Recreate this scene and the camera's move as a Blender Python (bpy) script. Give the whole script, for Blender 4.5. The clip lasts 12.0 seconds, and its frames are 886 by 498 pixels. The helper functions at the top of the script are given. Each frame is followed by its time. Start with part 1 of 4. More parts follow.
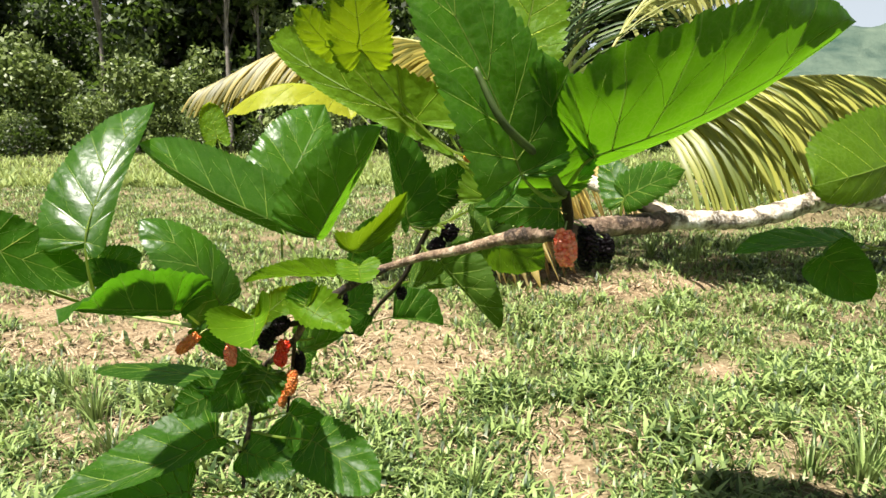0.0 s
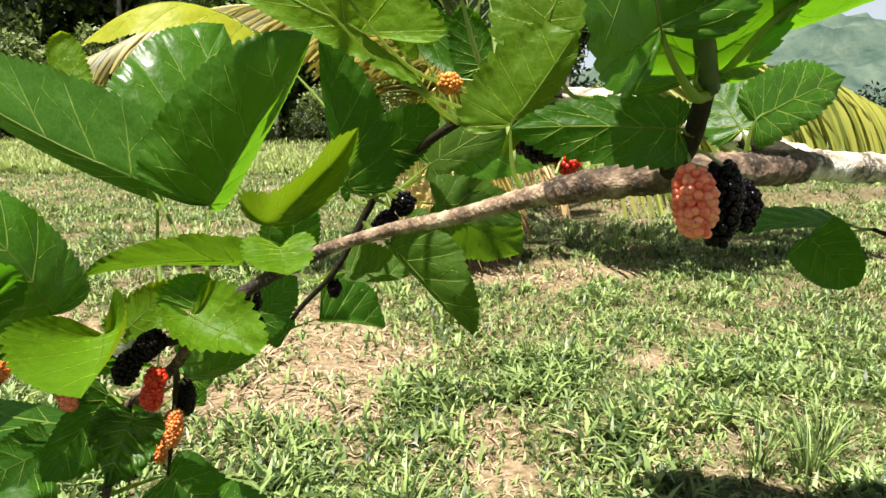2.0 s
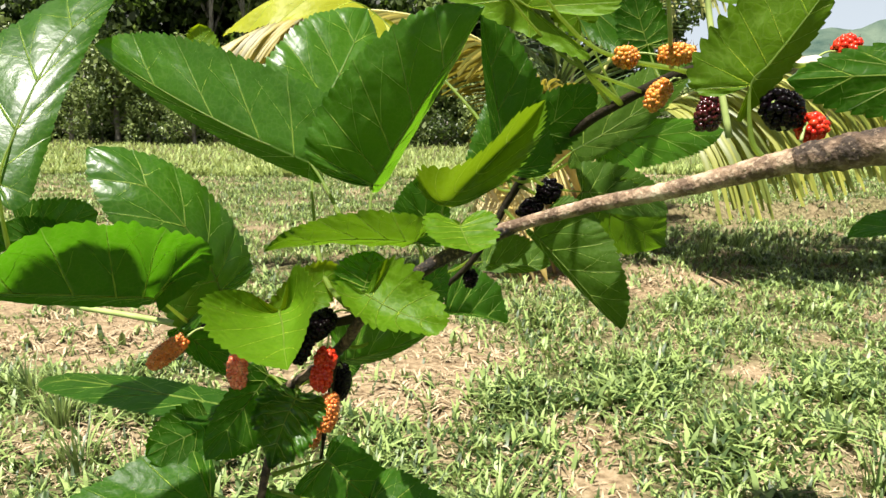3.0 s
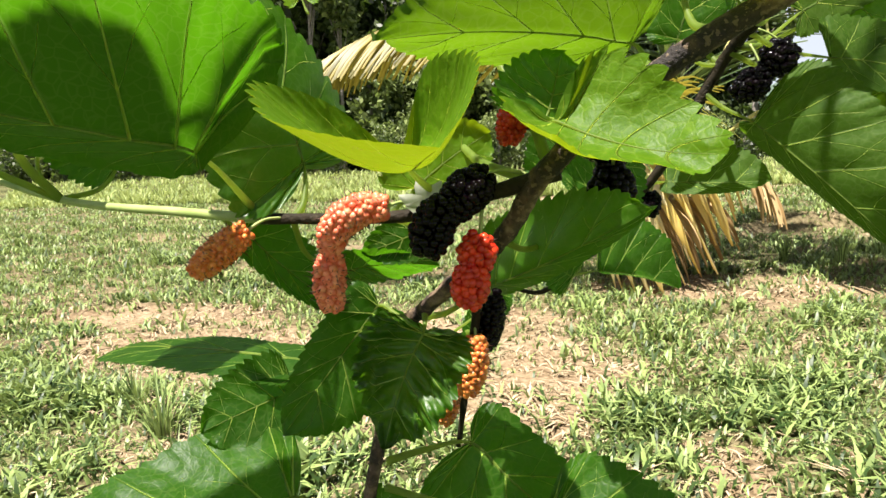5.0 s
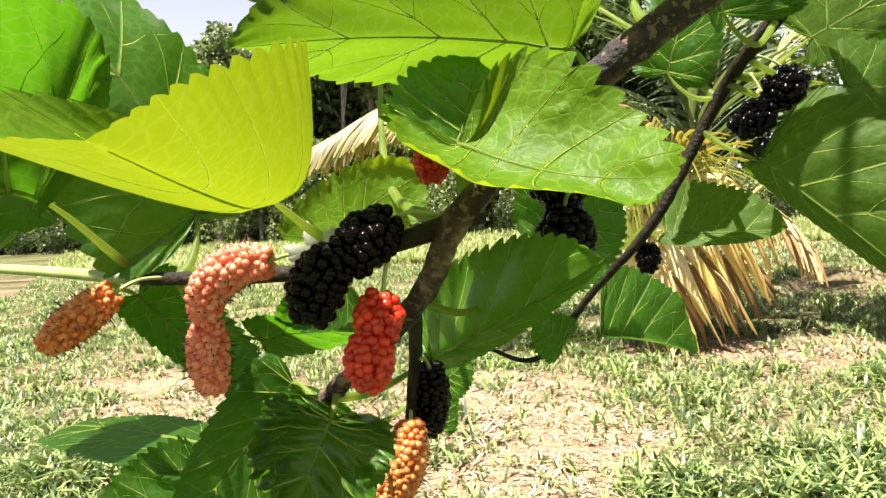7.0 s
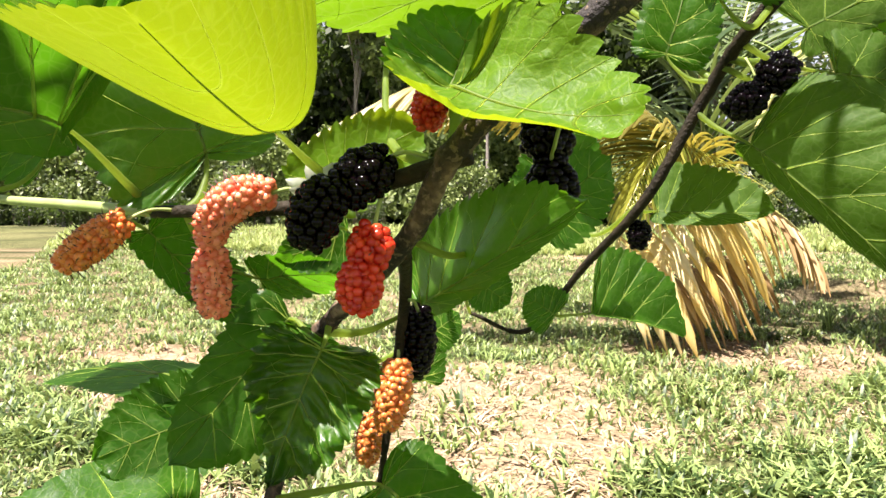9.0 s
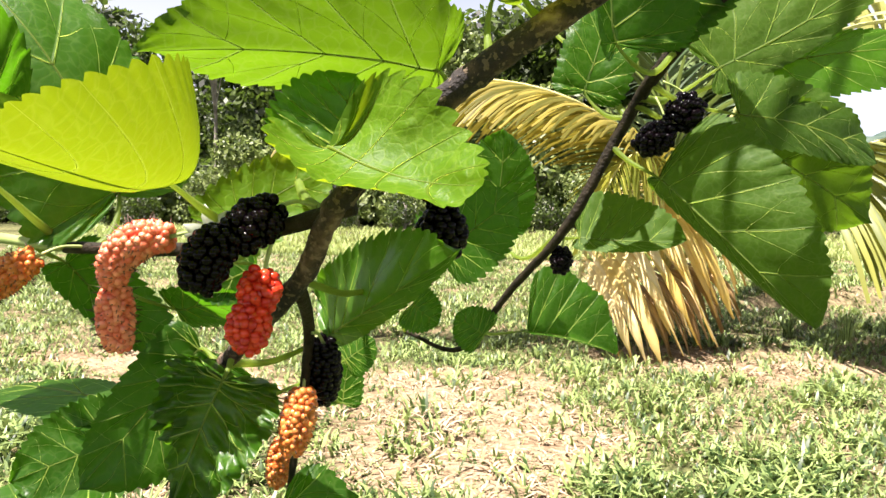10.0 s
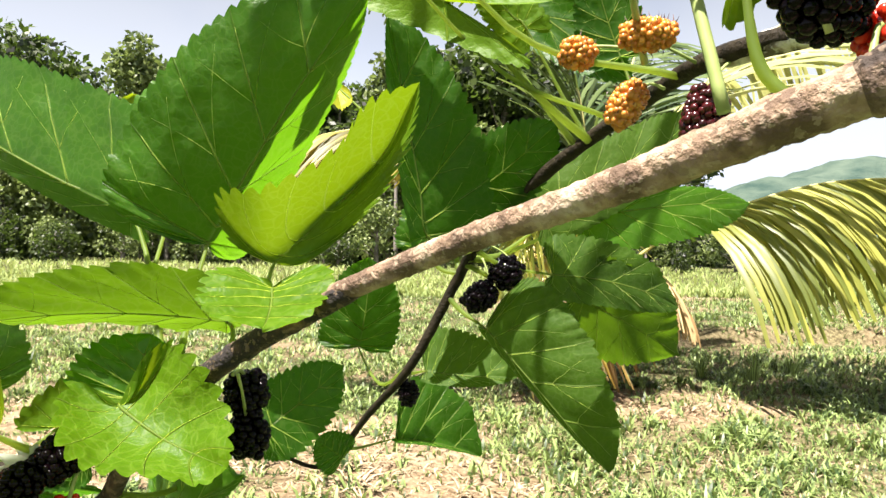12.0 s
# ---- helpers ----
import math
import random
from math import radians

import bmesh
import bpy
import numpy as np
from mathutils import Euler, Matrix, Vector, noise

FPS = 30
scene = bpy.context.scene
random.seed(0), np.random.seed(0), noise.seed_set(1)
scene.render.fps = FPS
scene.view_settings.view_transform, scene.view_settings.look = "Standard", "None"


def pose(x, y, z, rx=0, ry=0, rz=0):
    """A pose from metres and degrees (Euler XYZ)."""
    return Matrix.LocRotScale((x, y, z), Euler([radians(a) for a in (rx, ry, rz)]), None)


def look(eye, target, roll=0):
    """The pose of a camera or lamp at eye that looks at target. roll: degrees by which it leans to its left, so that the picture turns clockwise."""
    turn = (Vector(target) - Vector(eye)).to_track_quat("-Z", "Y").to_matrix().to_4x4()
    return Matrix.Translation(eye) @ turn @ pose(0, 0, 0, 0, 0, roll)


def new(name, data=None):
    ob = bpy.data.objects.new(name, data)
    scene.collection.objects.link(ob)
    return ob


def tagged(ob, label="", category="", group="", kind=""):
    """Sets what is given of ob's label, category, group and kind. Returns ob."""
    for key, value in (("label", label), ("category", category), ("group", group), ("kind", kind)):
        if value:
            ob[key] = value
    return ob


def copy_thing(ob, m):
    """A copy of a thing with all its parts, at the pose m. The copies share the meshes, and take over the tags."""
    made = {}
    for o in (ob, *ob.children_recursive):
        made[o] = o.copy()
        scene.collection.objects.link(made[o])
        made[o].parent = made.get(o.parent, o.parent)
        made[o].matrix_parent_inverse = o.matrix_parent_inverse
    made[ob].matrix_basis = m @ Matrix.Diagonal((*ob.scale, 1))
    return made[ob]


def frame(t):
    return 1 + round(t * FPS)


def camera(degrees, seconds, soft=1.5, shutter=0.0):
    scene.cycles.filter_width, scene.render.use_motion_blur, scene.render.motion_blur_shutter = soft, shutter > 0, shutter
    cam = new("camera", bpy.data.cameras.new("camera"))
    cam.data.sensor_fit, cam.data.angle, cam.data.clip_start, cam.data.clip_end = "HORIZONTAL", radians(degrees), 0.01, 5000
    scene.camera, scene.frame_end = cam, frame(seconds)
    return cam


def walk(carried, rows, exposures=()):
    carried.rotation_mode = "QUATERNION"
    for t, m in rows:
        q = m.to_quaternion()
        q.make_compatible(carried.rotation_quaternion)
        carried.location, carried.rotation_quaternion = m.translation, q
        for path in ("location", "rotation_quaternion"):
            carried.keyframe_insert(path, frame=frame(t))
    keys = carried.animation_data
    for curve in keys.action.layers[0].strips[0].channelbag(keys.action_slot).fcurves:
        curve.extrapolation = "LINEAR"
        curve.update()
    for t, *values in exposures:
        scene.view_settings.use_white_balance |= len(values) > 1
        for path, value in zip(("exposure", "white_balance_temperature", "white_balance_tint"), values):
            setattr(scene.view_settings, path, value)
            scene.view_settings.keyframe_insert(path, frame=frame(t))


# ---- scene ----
cam = camera(67.4, 12.0)
PATH = [
    (0, (0.034, 0.099, 1.13), (0.012, 2.064, 0.762), -0.3),
    (0.5, (0.042, 0.144, 1.154), (0.013, 2.086, 0.675), -0.4),
    (1, (0.013, 0.224, 1.09), (0.085, 2.168, 0.627), 1.5),
    (1.5, (-0.01, 0.316, 1.071), (0.134, 2.271, 0.672), 0.0),
    (2, (-0.01, 0.35, 1.069), (0.234, 2.296, 0.676), 0.8),
    (2.5, (-0.029, 0.335, 1.078), (0.187, 2.293, 0.734), 0.1),
    (3, (-0.079, 0.375, 1.048), (-0.053, 2.338, 0.666), 0.6),
    (3.5, (-0.11, 0.429, 1.015), (-0.163, 2.392, 0.636), -1.0),
    (3.7, (-0.125, 0.433, 1.005), (-0.249, 2.397, 0.651), -1.7),
    (5.3, (-0.132, 0.573, 0.924), (-0.406, 2.536, 0.65), -2.0),
    (5.5, (-0.129, 0.583, 0.924), (-0.417, 2.549, 0.689), -2.1),
    (6, (-0.119, 0.594, 0.92), (-0.425, 2.56, 0.721), -2.7),
    (6.5, (-0.1, 0.603, 0.897), (-0.43, 2.571, 0.75), -3.6),
    (7, (-0.097, 0.611, 0.919), (-0.447, 2.577, 0.806), -3.0),
    (7.2, (-0.094, 0.618, 0.908), (-0.416, 2.592, 0.914), -3.0),
    (8.8, (-0.076, 0.592, 0.917), (-0.425, 2.556, 0.78), 0.2),
    (9, (-0.089, 0.595, 0.902), (-0.455, 2.557, 0.768), -0.1),
    (9.5, (-0.076, 0.597, 0.908), (-0.416, 2.563, 0.773), 0.3),
    (10, (-0.055, 0.584, 0.918), (-0.345, 2.558, 0.793), 0.7),
    (10.5, (-0.044, 0.578, 0.933), (-0.282, 2.56, 0.82), 1.2),
    (11, (-0.033, 0.577, 0.942), (-0.258, 2.562, 0.843), 1.1),
    (11.5, (-0.016, 0.561, 0.966), (-0.187, 2.552, 0.884), 1.4),
    (12, (0.011, 0.546, 1.001), (-0.087, 2.544, 0.981), 1.0),
]
walk(cam, [(t, look(eye, target, roll)) for t, eye, target, roll in PATH],
     [(0, 1.44, 6500, 11), (3.7, 1.47, 6500, 11), (5.3, 1.70, 6500, 17), (6.6, 1.95, 6500, 21), (9, 2.08, 6500, 23), (11, 2.03, 6500, 22), (12, 1.92, 6500, 18)])

# ---- light ----
SUN = Vector((-0.22, -0.28, 0.93)).normalized()
world = bpy.data.worlds.new("sky")
scene.world = world
world.use_nodes = True
wn = world.node_tree.nodes
sky = wn.new("ShaderNodeTexSky")
sky.sky_type, sky.sun_disc = "NISHITA", False
sky.sun_elevation = math.asin(SUN.z)
sky.sun_rotation = math.atan2(SUN.x, SUN.y)
sky.air_density, sky.dust_density, sky.altitude = 0.9, 1.2, 50
wn["Background"].inputs["Strength"].default_value = 0.025
wl = world.node_tree.links
drift = wn.new("ShaderNodeTexNoise")
drift.inputs["Scale"].default_value, drift.inputs["Detail"].default_value = 3.2, 6
wl.new(wn.new("ShaderNodeTexCoord").outputs["Generated"], drift.inputs["Vector"])
thin = wn.new("ShaderNodeMapRange")
thin.inputs["From Min"].default_value, thin.inputs["From Max"].default_value = 0.31, 0.56
thin.inputs["To Max"].default_value = 0.85
wl.new(drift.outputs["Fac"], thin.inputs["Value"])
cloud = wn.new("ShaderNodeMix")
cloud.data_type = "RGBA"
cloud.inputs[7].default_value = (4.2, 4.6, 4.9, 1)
wl.new(thin.outputs["Result"], cloud.inputs[0])
wl.new(sky.outputs["Color"], cloud.inputs[6])
height = wn.new("ShaderNodeSeparateXYZ")
wl.new(wn["Texture Coordinate"].outputs["Generated"], height.inputs[0])
low = wn.new("ShaderNodeMapRange")
low.interpolation_type = "SMOOTHSTEP"
low.inputs["From Min"].default_value, low.inputs["From Max"].default_value = 0.6, 0.05
wl.new(height.outputs["Z"], low.inputs["Value"])
haze = wn.new("ShaderNodeMix")
haze.data_type = "RGBA"
haze.inputs[7].default_value = (10.6, 11.9, 13.0, 1)
wl.new(low.outputs["Result"], haze.inputs[0])
wl.new(cloud.outputs[2], haze.inputs[6])
wl.new(haze.outputs[2], wn["Background"].inputs["Color"])
sun_data = bpy.data.lights.new("sun", "SUN")
sun_data.energy, sun_data.angle, sun_data.color = 5.0, radians(0.55), (1.0, 0.95, 0.86)
sun = new("sun", sun_data)
sun.matrix_world = look((0, 0, 20), Vector((0, 0, 20)) - SUN)


# ---- materials ----
def material(name):
    m = bpy.data.materials.new(name)
    m.use_nodes = True
    t = m.node_tree
    return m, t, t.nodes["Principled BSDF"], t.nodes["Material Output"]


def node(t, kind, **values):
    n = t.nodes.new(kind)
    for key, value in values.items():
        n.inputs[key].default_value = value
    return n


def math_node(t, op, a, b=None, clamp=False):
    n = t.nodes.new("ShaderNodeMath")
    n.operation, n.use_clamp = op, clamp
    for slot, v in ((0, a), (1, b)):
        if v is None:
            continue
        if isinstance(v, (int, float)):
            n.inputs[slot].default_value = v
        else:
            t.links.new(v, n.inputs[slot])
    return n.outputs[0]


def ramp(t, fac, *stops):
    n = t.nodes.new("ShaderNodeValToRGB")
    e = n.color_ramp.elements
    while len(e) < len(stops):
        e.new(0.5)
    for el, (pos, col) in zip(e, stops):
        el.position, el.color = pos, (*col, 1)
    t.links.new(fac, n.inputs["Fac"])
    return n.outputs["Color"]


def noise_tex(t, scale, detail=3, coords="Object", rough=0.55):
    c = t.nodes.new("ShaderNodeTexCoord")
    n = node(t, "ShaderNodeTexNoise", Scale=scale, Detail=detail, Roughness=rough)
    t.links.new(c.outputs[coords], n.inputs["Vector"])
    return n.outputs["Fac"]


def mix(t, fac, a, b):
    n = t.nodes.new("ShaderNodeMix")
    n.data_type = "RGBA"
    if isinstance(fac, (int, float)):
        n.inputs[0].default_value = fac
    else:
        t.links.new(fac, n.inputs[0])
    for slot, v in ((6, a), (7, b)):
        if isinstance(v, tuple):
            n.inputs[slot].default_value = (*v, 1)
        else:
            t.links.new(v, n.inputs[slot])
    return n.outputs[2]


def bump(t, bsdf, height, strength, distance):
    n = node(t, "ShaderNodeBump", Strength=strength, Distance=distance)
    t.links.new(height, n.inputs["Height"])
    for b in bsdf:
        t.links.new(n.outputs[0], b.inputs["Normal"])


def leaf_material(name, dark, light, through_col, vein, share, rough, spec=0.24, relief=0.55):
    """A veined mulberry leaf: a glossy upper skin over a blade that lets light through."""
    m, t, b, out = material(name)
    uv = t.nodes.new("ShaderNodeUVMap")
    sep = t.nodes.new("ShaderNodeSeparateXYZ")
    t.links.new(uv.outputs[0], sep.inputs[0])
    s, v = sep.outputs[0], math_node(t, "ABSOLUTE", math_node(t, "MULTIPLY", math_node(t, "SUBTRACT", sep.outputs[1], 0.5), 2.0))
    side = math_node(t, "ABSOLUTE", math_node(t, "SUBTRACT", math_node(t, "FRACT", math_node(t, "ADD", math_node(t, "MULTIPLY", s, 7.0), 0.5)), 0.5))
    wide = math_node(t, "SUBTRACT", 0.046, math_node(t, "MULTIPLY", v, 0.034))
    lateral = math_node(t, "SUBTRACT", 1.0, math_node(t, "DIVIDE", side, wide), True)
    mid = math_node(t, "SUBTRACT", 1.0, math_node(t, "DIVIDE", v, 0.028), True)
    veins = math_node(t, "MAXIMUM", lateral, mid)
    cell = t.nodes.new("ShaderNodeTexVoronoi")
    cell.feature = "DISTANCE_TO_EDGE"
    cell.inputs["Scale"].default_value = 210
    c = t.nodes.new("ShaderNodeTexCoord")
    wob = node(t, "ShaderNodeTexNoise", Scale=60, Detail=2)
    t.links.new(c.outputs["Object"], wob.inputs["Vector"])
    vm = t.nodes.new("ShaderNodeVectorMath")
    vm.operation = "MULTIPLY_ADD"
    vm.inputs[1].default_value = (0.012, 0.012, 0.012)
    t.links.new(wob.outputs["Color"], vm.inputs[0])
    t.links.new(c.outputs["Object"], vm.inputs[2])
    t.links.new(vm.outputs[0], cell.inputs["Vector"])
    net = math_node(t, "SUBTRACT", 1.0, math_node(t, "MULTIPLY", cell.outputs["Distance"], 9.0), True)
    info = t.nodes.new("ShaderNodeObjectInfo")
    tone = math_node(t, "ADD", math_node(t, "MULTIPLY", noise_tex(t, 28, 4), 0.75), math_node(t, "MULTIPLY", info.outputs["Random"], 0.35), True)
    blade = ramp(t, tone, (0.25, dark), (0.8, light))
    col = mix(t, math_node(t, "MULTIPLY", veins, 0.38), blade, vein)
    col = mix(t, math_node(t, "MULTIPLY", net, 0.13), col, vein)
    t.links.new(col, b.inputs["Base Color"])
    gloss = math_node(t, "ADD", math_node(t, "MULTIPLY", noise_tex(t, 55, 4), 0.30), rough - 0.12, True)
    t.links.new(gloss, b.inputs["Roughness"])
    b.inputs["Specular IOR Level"].default_value = spec
    tl = t.nodes.new("ShaderNodeBsdfTranslucent")
    thr = mix(t, math_node(t, "MAXIMUM", math_node(t, "MULTIPLY", veins, 0.4), math_node(t, "MULTIPLY", net, 0.09)), mix(t, math_node(t, "MULTIPLY", tone, 0.5), through_col, light), vein)
    t.links.new(thr, tl.inputs["Color"])
    sh = t.nodes.new("ShaderNodeMixShader")
    sh.inputs[0].default_value = share
    t.links.new(b.outputs[0], sh.inputs[1])
    t.links.new(tl.outputs[0], sh.inputs[2])
    t.links.new(sh.outputs[0], out.inputs["Surface"])
    height = math_node(t, "ADD", math_node(t, "MULTIPLY", veins, -0.8), math_node(t, "MULTIPLY", net, -0.07))
    height = math_node(t, "ADD", height, math_node(t, "MULTIPLY", noise_tex(t, 120, 4), 1.1))
    puff = t.nodes.new("ShaderNodeTexVoronoi")
    puff.feature = "SMOOTH_F1"
    puff.inputs["Scale"].default_value = 105
    t.links.new(vm.outputs[0], puff.inputs["Vector"])
    height = math_node(t, "ADD", height, math_node(t, "MULTIPLY", puff.outputs["Distance"], -1.5))
    bump(t, [b], height, relief, 0.0011)
    return m


LEAF = leaf_material("mulberry leaf", (0.009, 0.042, 0.0018), (0.031, 0.104, 0.004), (0.095, 0.31, 0.003), (0.24, 0.34, 0.08), 0.50, 0.38)
YOUNG = leaf_material("young mulberry leaf", (0.052, 0.135, 0.003), (0.108, 0.225, 0.005), (0.30, 0.40, 0.003), (0.36, 0.48, 0.08), 0.47, 0.45, 0.2, 0.9)
TENDER = leaf_material("thin yellow-green leaf", (0.060, 0.165, 0.002), (0.110, 0.245, 0.004), (0.205, 0.240, 0.002), (0.32, 0.40, 0.05), 0.48, 0.5)
# Lighter variant of LEAF: the sunlit look is put into its colours.
MID = leaf_material("sunlit mulberry leaf", (0.018, 0.072, 0.0025), (0.046, 0.142, 0.005), (0.165, 0.42, 0.003), (0.27, 0.38, 0.09), 0.52, 0.34, 0.34, 0.7)
GLOSSY = leaf_material("glossy mulberry leaf", (0.016, 0.066, 0.0025), (0.044, 0.136, 0.005), (0.15, 0.38, 0.003), (0.27, 0.38, 0.09), 0.46, 0.32, 0.45, 0.4)
FRESH = leaf_material("fresh mulberry leaf", (0.045, 0.105, 0.003), (0.085, 0.175, 0.005), (0.20, 0.305, 0.003), (0.30, 0.42, 0.09), 0.44, 0.42)
# Matte undersides of leaves; their shade is part of the olive colour.
SHADED_OLIVE = leaf_material("matte olive-green mulberry leaf with shade in its colour", (0.026, 0.072, 0.004), (0.055, 0.120, 0.008), (0.145, 0.29, 0.004), (0.26, 0.34, 0.10), 0.48, 0.60)
YELLOW = leaf_material("yellowing mulberry leaf", (0.26, 0.30, 0.02), (0.40, 0.42, 0.03), (0.62, 0.62, 0.03), (0.45, 0.45, 0.12), 0.5, 0.45)


def plain_material(name, dark, light, scale, rough, relief, distance=0.002, share=0.0, glow=None, spec=0.4, random_part=0.0, island=False):
    m, t, b, out = material(name)
    f = noise_tex(t, scale, 5)
    if random_part:
        if island:
            r = t.nodes.new("ShaderNodeNewGeometry").outputs["Random Per Island"]
        else:
            r = t.nodes.new("ShaderNodeObjectInfo").outputs["Random"]
        f = math_node(t, "ADD", math_node(t, "MULTIPLY", f, 1 - random_part), math_node(t, "MULTIPLY", r, random_part))
    t.links.new(ramp(t, f, (0.3, dark), (0.7, light)), b.inputs["Base Color"])
    b.inputs["Roughness"].default_value = rough
    b.inputs["Specular IOR Level"].default_value = spec
    if relief:
        bump(t, [b], noise_tex(t, scale * 2.3, 5), relief, distance)
    if share:
        tl = t.nodes.new("ShaderNodeBsdfTranslucent")
        tl.inputs["Color"].default_value = (*glow, 1)
        sh = t.nodes.new("ShaderNodeMixShader")
        sh.inputs[0].default_value = share
        t.links.new(b.outputs[0], sh.inputs[1])
        t.links.new(tl.outputs[0], sh.inputs[2])
        t.links.new(sh.outputs[0], out.inputs["Surface"])
    return m


def bark_material(name, c1, c2, c3, c4):
    m, t, b, out = material(name)
    big, fine = noise_tex(t, 75, 6), noise_tex(t, 420, 4)
    col = ramp(t, big, (0.42, c1), (0.49, c2), (0.56, c3), (0.66, c4))
    spot = math_node(t, "GREATER_THAN", noise_tex(t, 400, 2), 0.59)
    col = mix(t, math_node(t, "MULTIPLY", spot, 0.4), col, c4)
    pit = math_node(t, "GREATER_THAN", noise_tex(t, 290, 4), 0.59)
    col = mix(t, math_node(t, "MULTIPLY", pit, 0.35), col, c1)
    t.links.new(col, b.inputs["Base Color"])
    b.inputs["Roughness"].default_value = 0.8
    bump(t, [b], math_node(t, "ADD", math_node(t, "MULTIPLY", big, 0.6), fine), 0.9, 0.002)
    return m


BARK = bark_material("brown mulberry bark", (0.11, 0.068, 0.040), (0.22, 0.145, 0.088), (0.30, 0.21, 0.135), (0.45, 0.36, 0.25))
# Brown bark, with the shade of the leaves above darkened into its colours.
SHADED_BARK = bark_material("brown mulberry bark darkened by leaf shade", (0.030, 0.018, 0.010), (0.085, 0.052, 0.030), (0.15, 0.098, 0.060), (0.30, 0.22, 0.15))
PALE_BARK = bark_material("pale lichened mulberry bark", (0.10, 0.08, 0.055), (0.34, 0.28, 0.20), (0.55, 0.49, 0.40), (0.72, 0.69, 0.62))
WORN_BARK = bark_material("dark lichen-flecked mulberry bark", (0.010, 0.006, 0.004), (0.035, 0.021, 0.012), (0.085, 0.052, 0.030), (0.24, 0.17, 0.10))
TWIG = plain_material("dark mulberry twig bark", (0.006, 0.005, 0.002), (0.030, 0.022, 0.010), 160, 0.7, 0.9, 0.0018, spec=0.2)
VEIN = plain_material("pale leaf vein", (0.10, 0.195, 0.035), (0.18, 0.285, 0.075), 90, 0.55, 0, share=0.8, glow=(0.82, 0.92, 0.36), spec=0.2)
YOUNG_VEIN = plain_material("pale young leaf vein", (0.14, 0.26, 0.02), (0.22, 0.34, 0.05), 90, 0.55, 0, share=0.85, glow=(0.95, 1.0, 0.30), spec=0.2)
PETIOLE = plain_material("green leaf stalk", (0.085, 0.15, 0.025), (0.20, 0.28, 0.06), 60, 0.5, 0.2, 0.0006, share=0.6, glow=(0.58, 0.68, 0.18))
GREEN_STEM = plain_material("dark green shoot", (0.022, 0.040, 0.008), (0.060, 0.095, 0.020), 60, 0.5, 0.3, 0.0006)
STEM = plain_material("green mulberry stem", (0.20, 0.28, 0.07), (0.34, 0.40, 0.14), 60, 0.5, 0.2, 0.0006)


def berry_material(name, dark, light, rough, sss):
    m, t, b, out = material(name)
    r = t.nodes.new("ShaderNodeNewGeometry").outputs["Random Per Island"]
    f = math_node(t, "ADD", math_node(t, "MULTIPLY", r, 0.5), math_node(t, "MULTIPLY", noise_tex(t, 120, 3), 0.5))
    t.links.new(ramp(t, f, (0.2, dark), (0.8, light)), b.inputs["Base Color"])
    b.inputs["Roughness"].default_value = rough
    b.inputs["Specular IOR Level"].default_value = 0.45
    b.inputs["Subsurface Weight"].default_value = sss
    b.inputs["Subsurface Radius"].default_value = (0.006, 0.002, 0.001)
    b.inputs["Subsurface Scale"].default_value = 0.5
    return m


BLACK = berry_material("ripe black mulberry", (0.0008, 0.0005, 0.0009), (0.0025, 0.0008, 0.0015), 0.14, 0.0)
BLACK.node_tree.nodes["Principled BSDF"].inputs["Specular IOR Level"].default_value = 0.13
CRIMSON = berry_material("dark crimson mulberry", (0.018, 0.002, 0.003), (0.065, 0.005, 0.006), 0.25, 0.0)
RED = berry_material("red mulberry", (0.40, 0.010, 0.006), (0.70, 0.050, 0.013), 0.22, 0.25)
ORANGE = berry_material("half-ripe salmon mulberry", (0.70, 0.120, 0.062), (0.88, 0.285, 0.155), 0.26, 0.35)
HONEY = berry_material("half-ripe orange mulberry", (0.54, 0.125, 0.025), (0.76, 0.27, 0.065), 0.3, 0.35)
AMBER = berry_material("unripe amber mulberry", (0.42, 0.14, 0.016), (0.62, 0.27, 0.04), 0.35, 0.3)
BRACT = plain_material("papery white bract", (0.42, 0.46, 0.34), (0.68, 0.70, 0.58), 200, 0.7, 0.2, 0.0005, share=0.3, glow=(0.6, 0.65, 0.45))
HAIR = plain_material("dark fruit hair", (0.03, 0.012, 0.008), (0.09, 0.035, 0.02), 300, 0.6, 0)

GRASS = plain_material("meadow grass", (0.020, 0.046, 0.009), (0.25, 0.335, 0.105), 0.9, 0.45, 0, share=0.16, glow=(0.36, 0.48, 0.12), spec=0.35, random_part=0.7, island=True)
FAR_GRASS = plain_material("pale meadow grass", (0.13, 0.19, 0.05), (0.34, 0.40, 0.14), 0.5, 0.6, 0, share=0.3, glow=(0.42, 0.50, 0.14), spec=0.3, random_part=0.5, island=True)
STRAW = plain_material("dry straw", (0.17, 0.12, 0.06), (0.44, 0.35, 0.22), 1.5, 0.75, 0, random_part=0.6, island=True)
FROND = plain_material("coconut leaflet", (0.10, 0.13, 0.018), (0.36, 0.36, 0.07), 2.2, 0.42, 0, share=0.35, glow=(0.50, 0.52, 0.08), random_part=0.6, island=True)
OLIVE_FROND = plain_material("olive coconut leaflet", (0.08, 0.085, 0.015), (0.34, 0.28, 0.06), 2.2, 0.45, 0, share=0.35, glow=(0.48, 0.40, 0.05), random_part=0.7, island=True)
DARK_FROND = plain_material("dark green coconut leaflet", (0.03, 0.06, 0.02), (0.12, 0.17, 0.06), 2.2, 0.38, 0, share=0.3, glow=(0.20, 0.28, 0.06), random_part=0.7, island=True)
PALE_FROND = plain_material("pale coconut leaflet", (0.30, 0.33, 0.12), (0.52, 0.52, 0.26), 2.2, 0.4, 0, share=0.35, glow=(0.55, 0.56, 0.20), random_part=0.6, island=True)
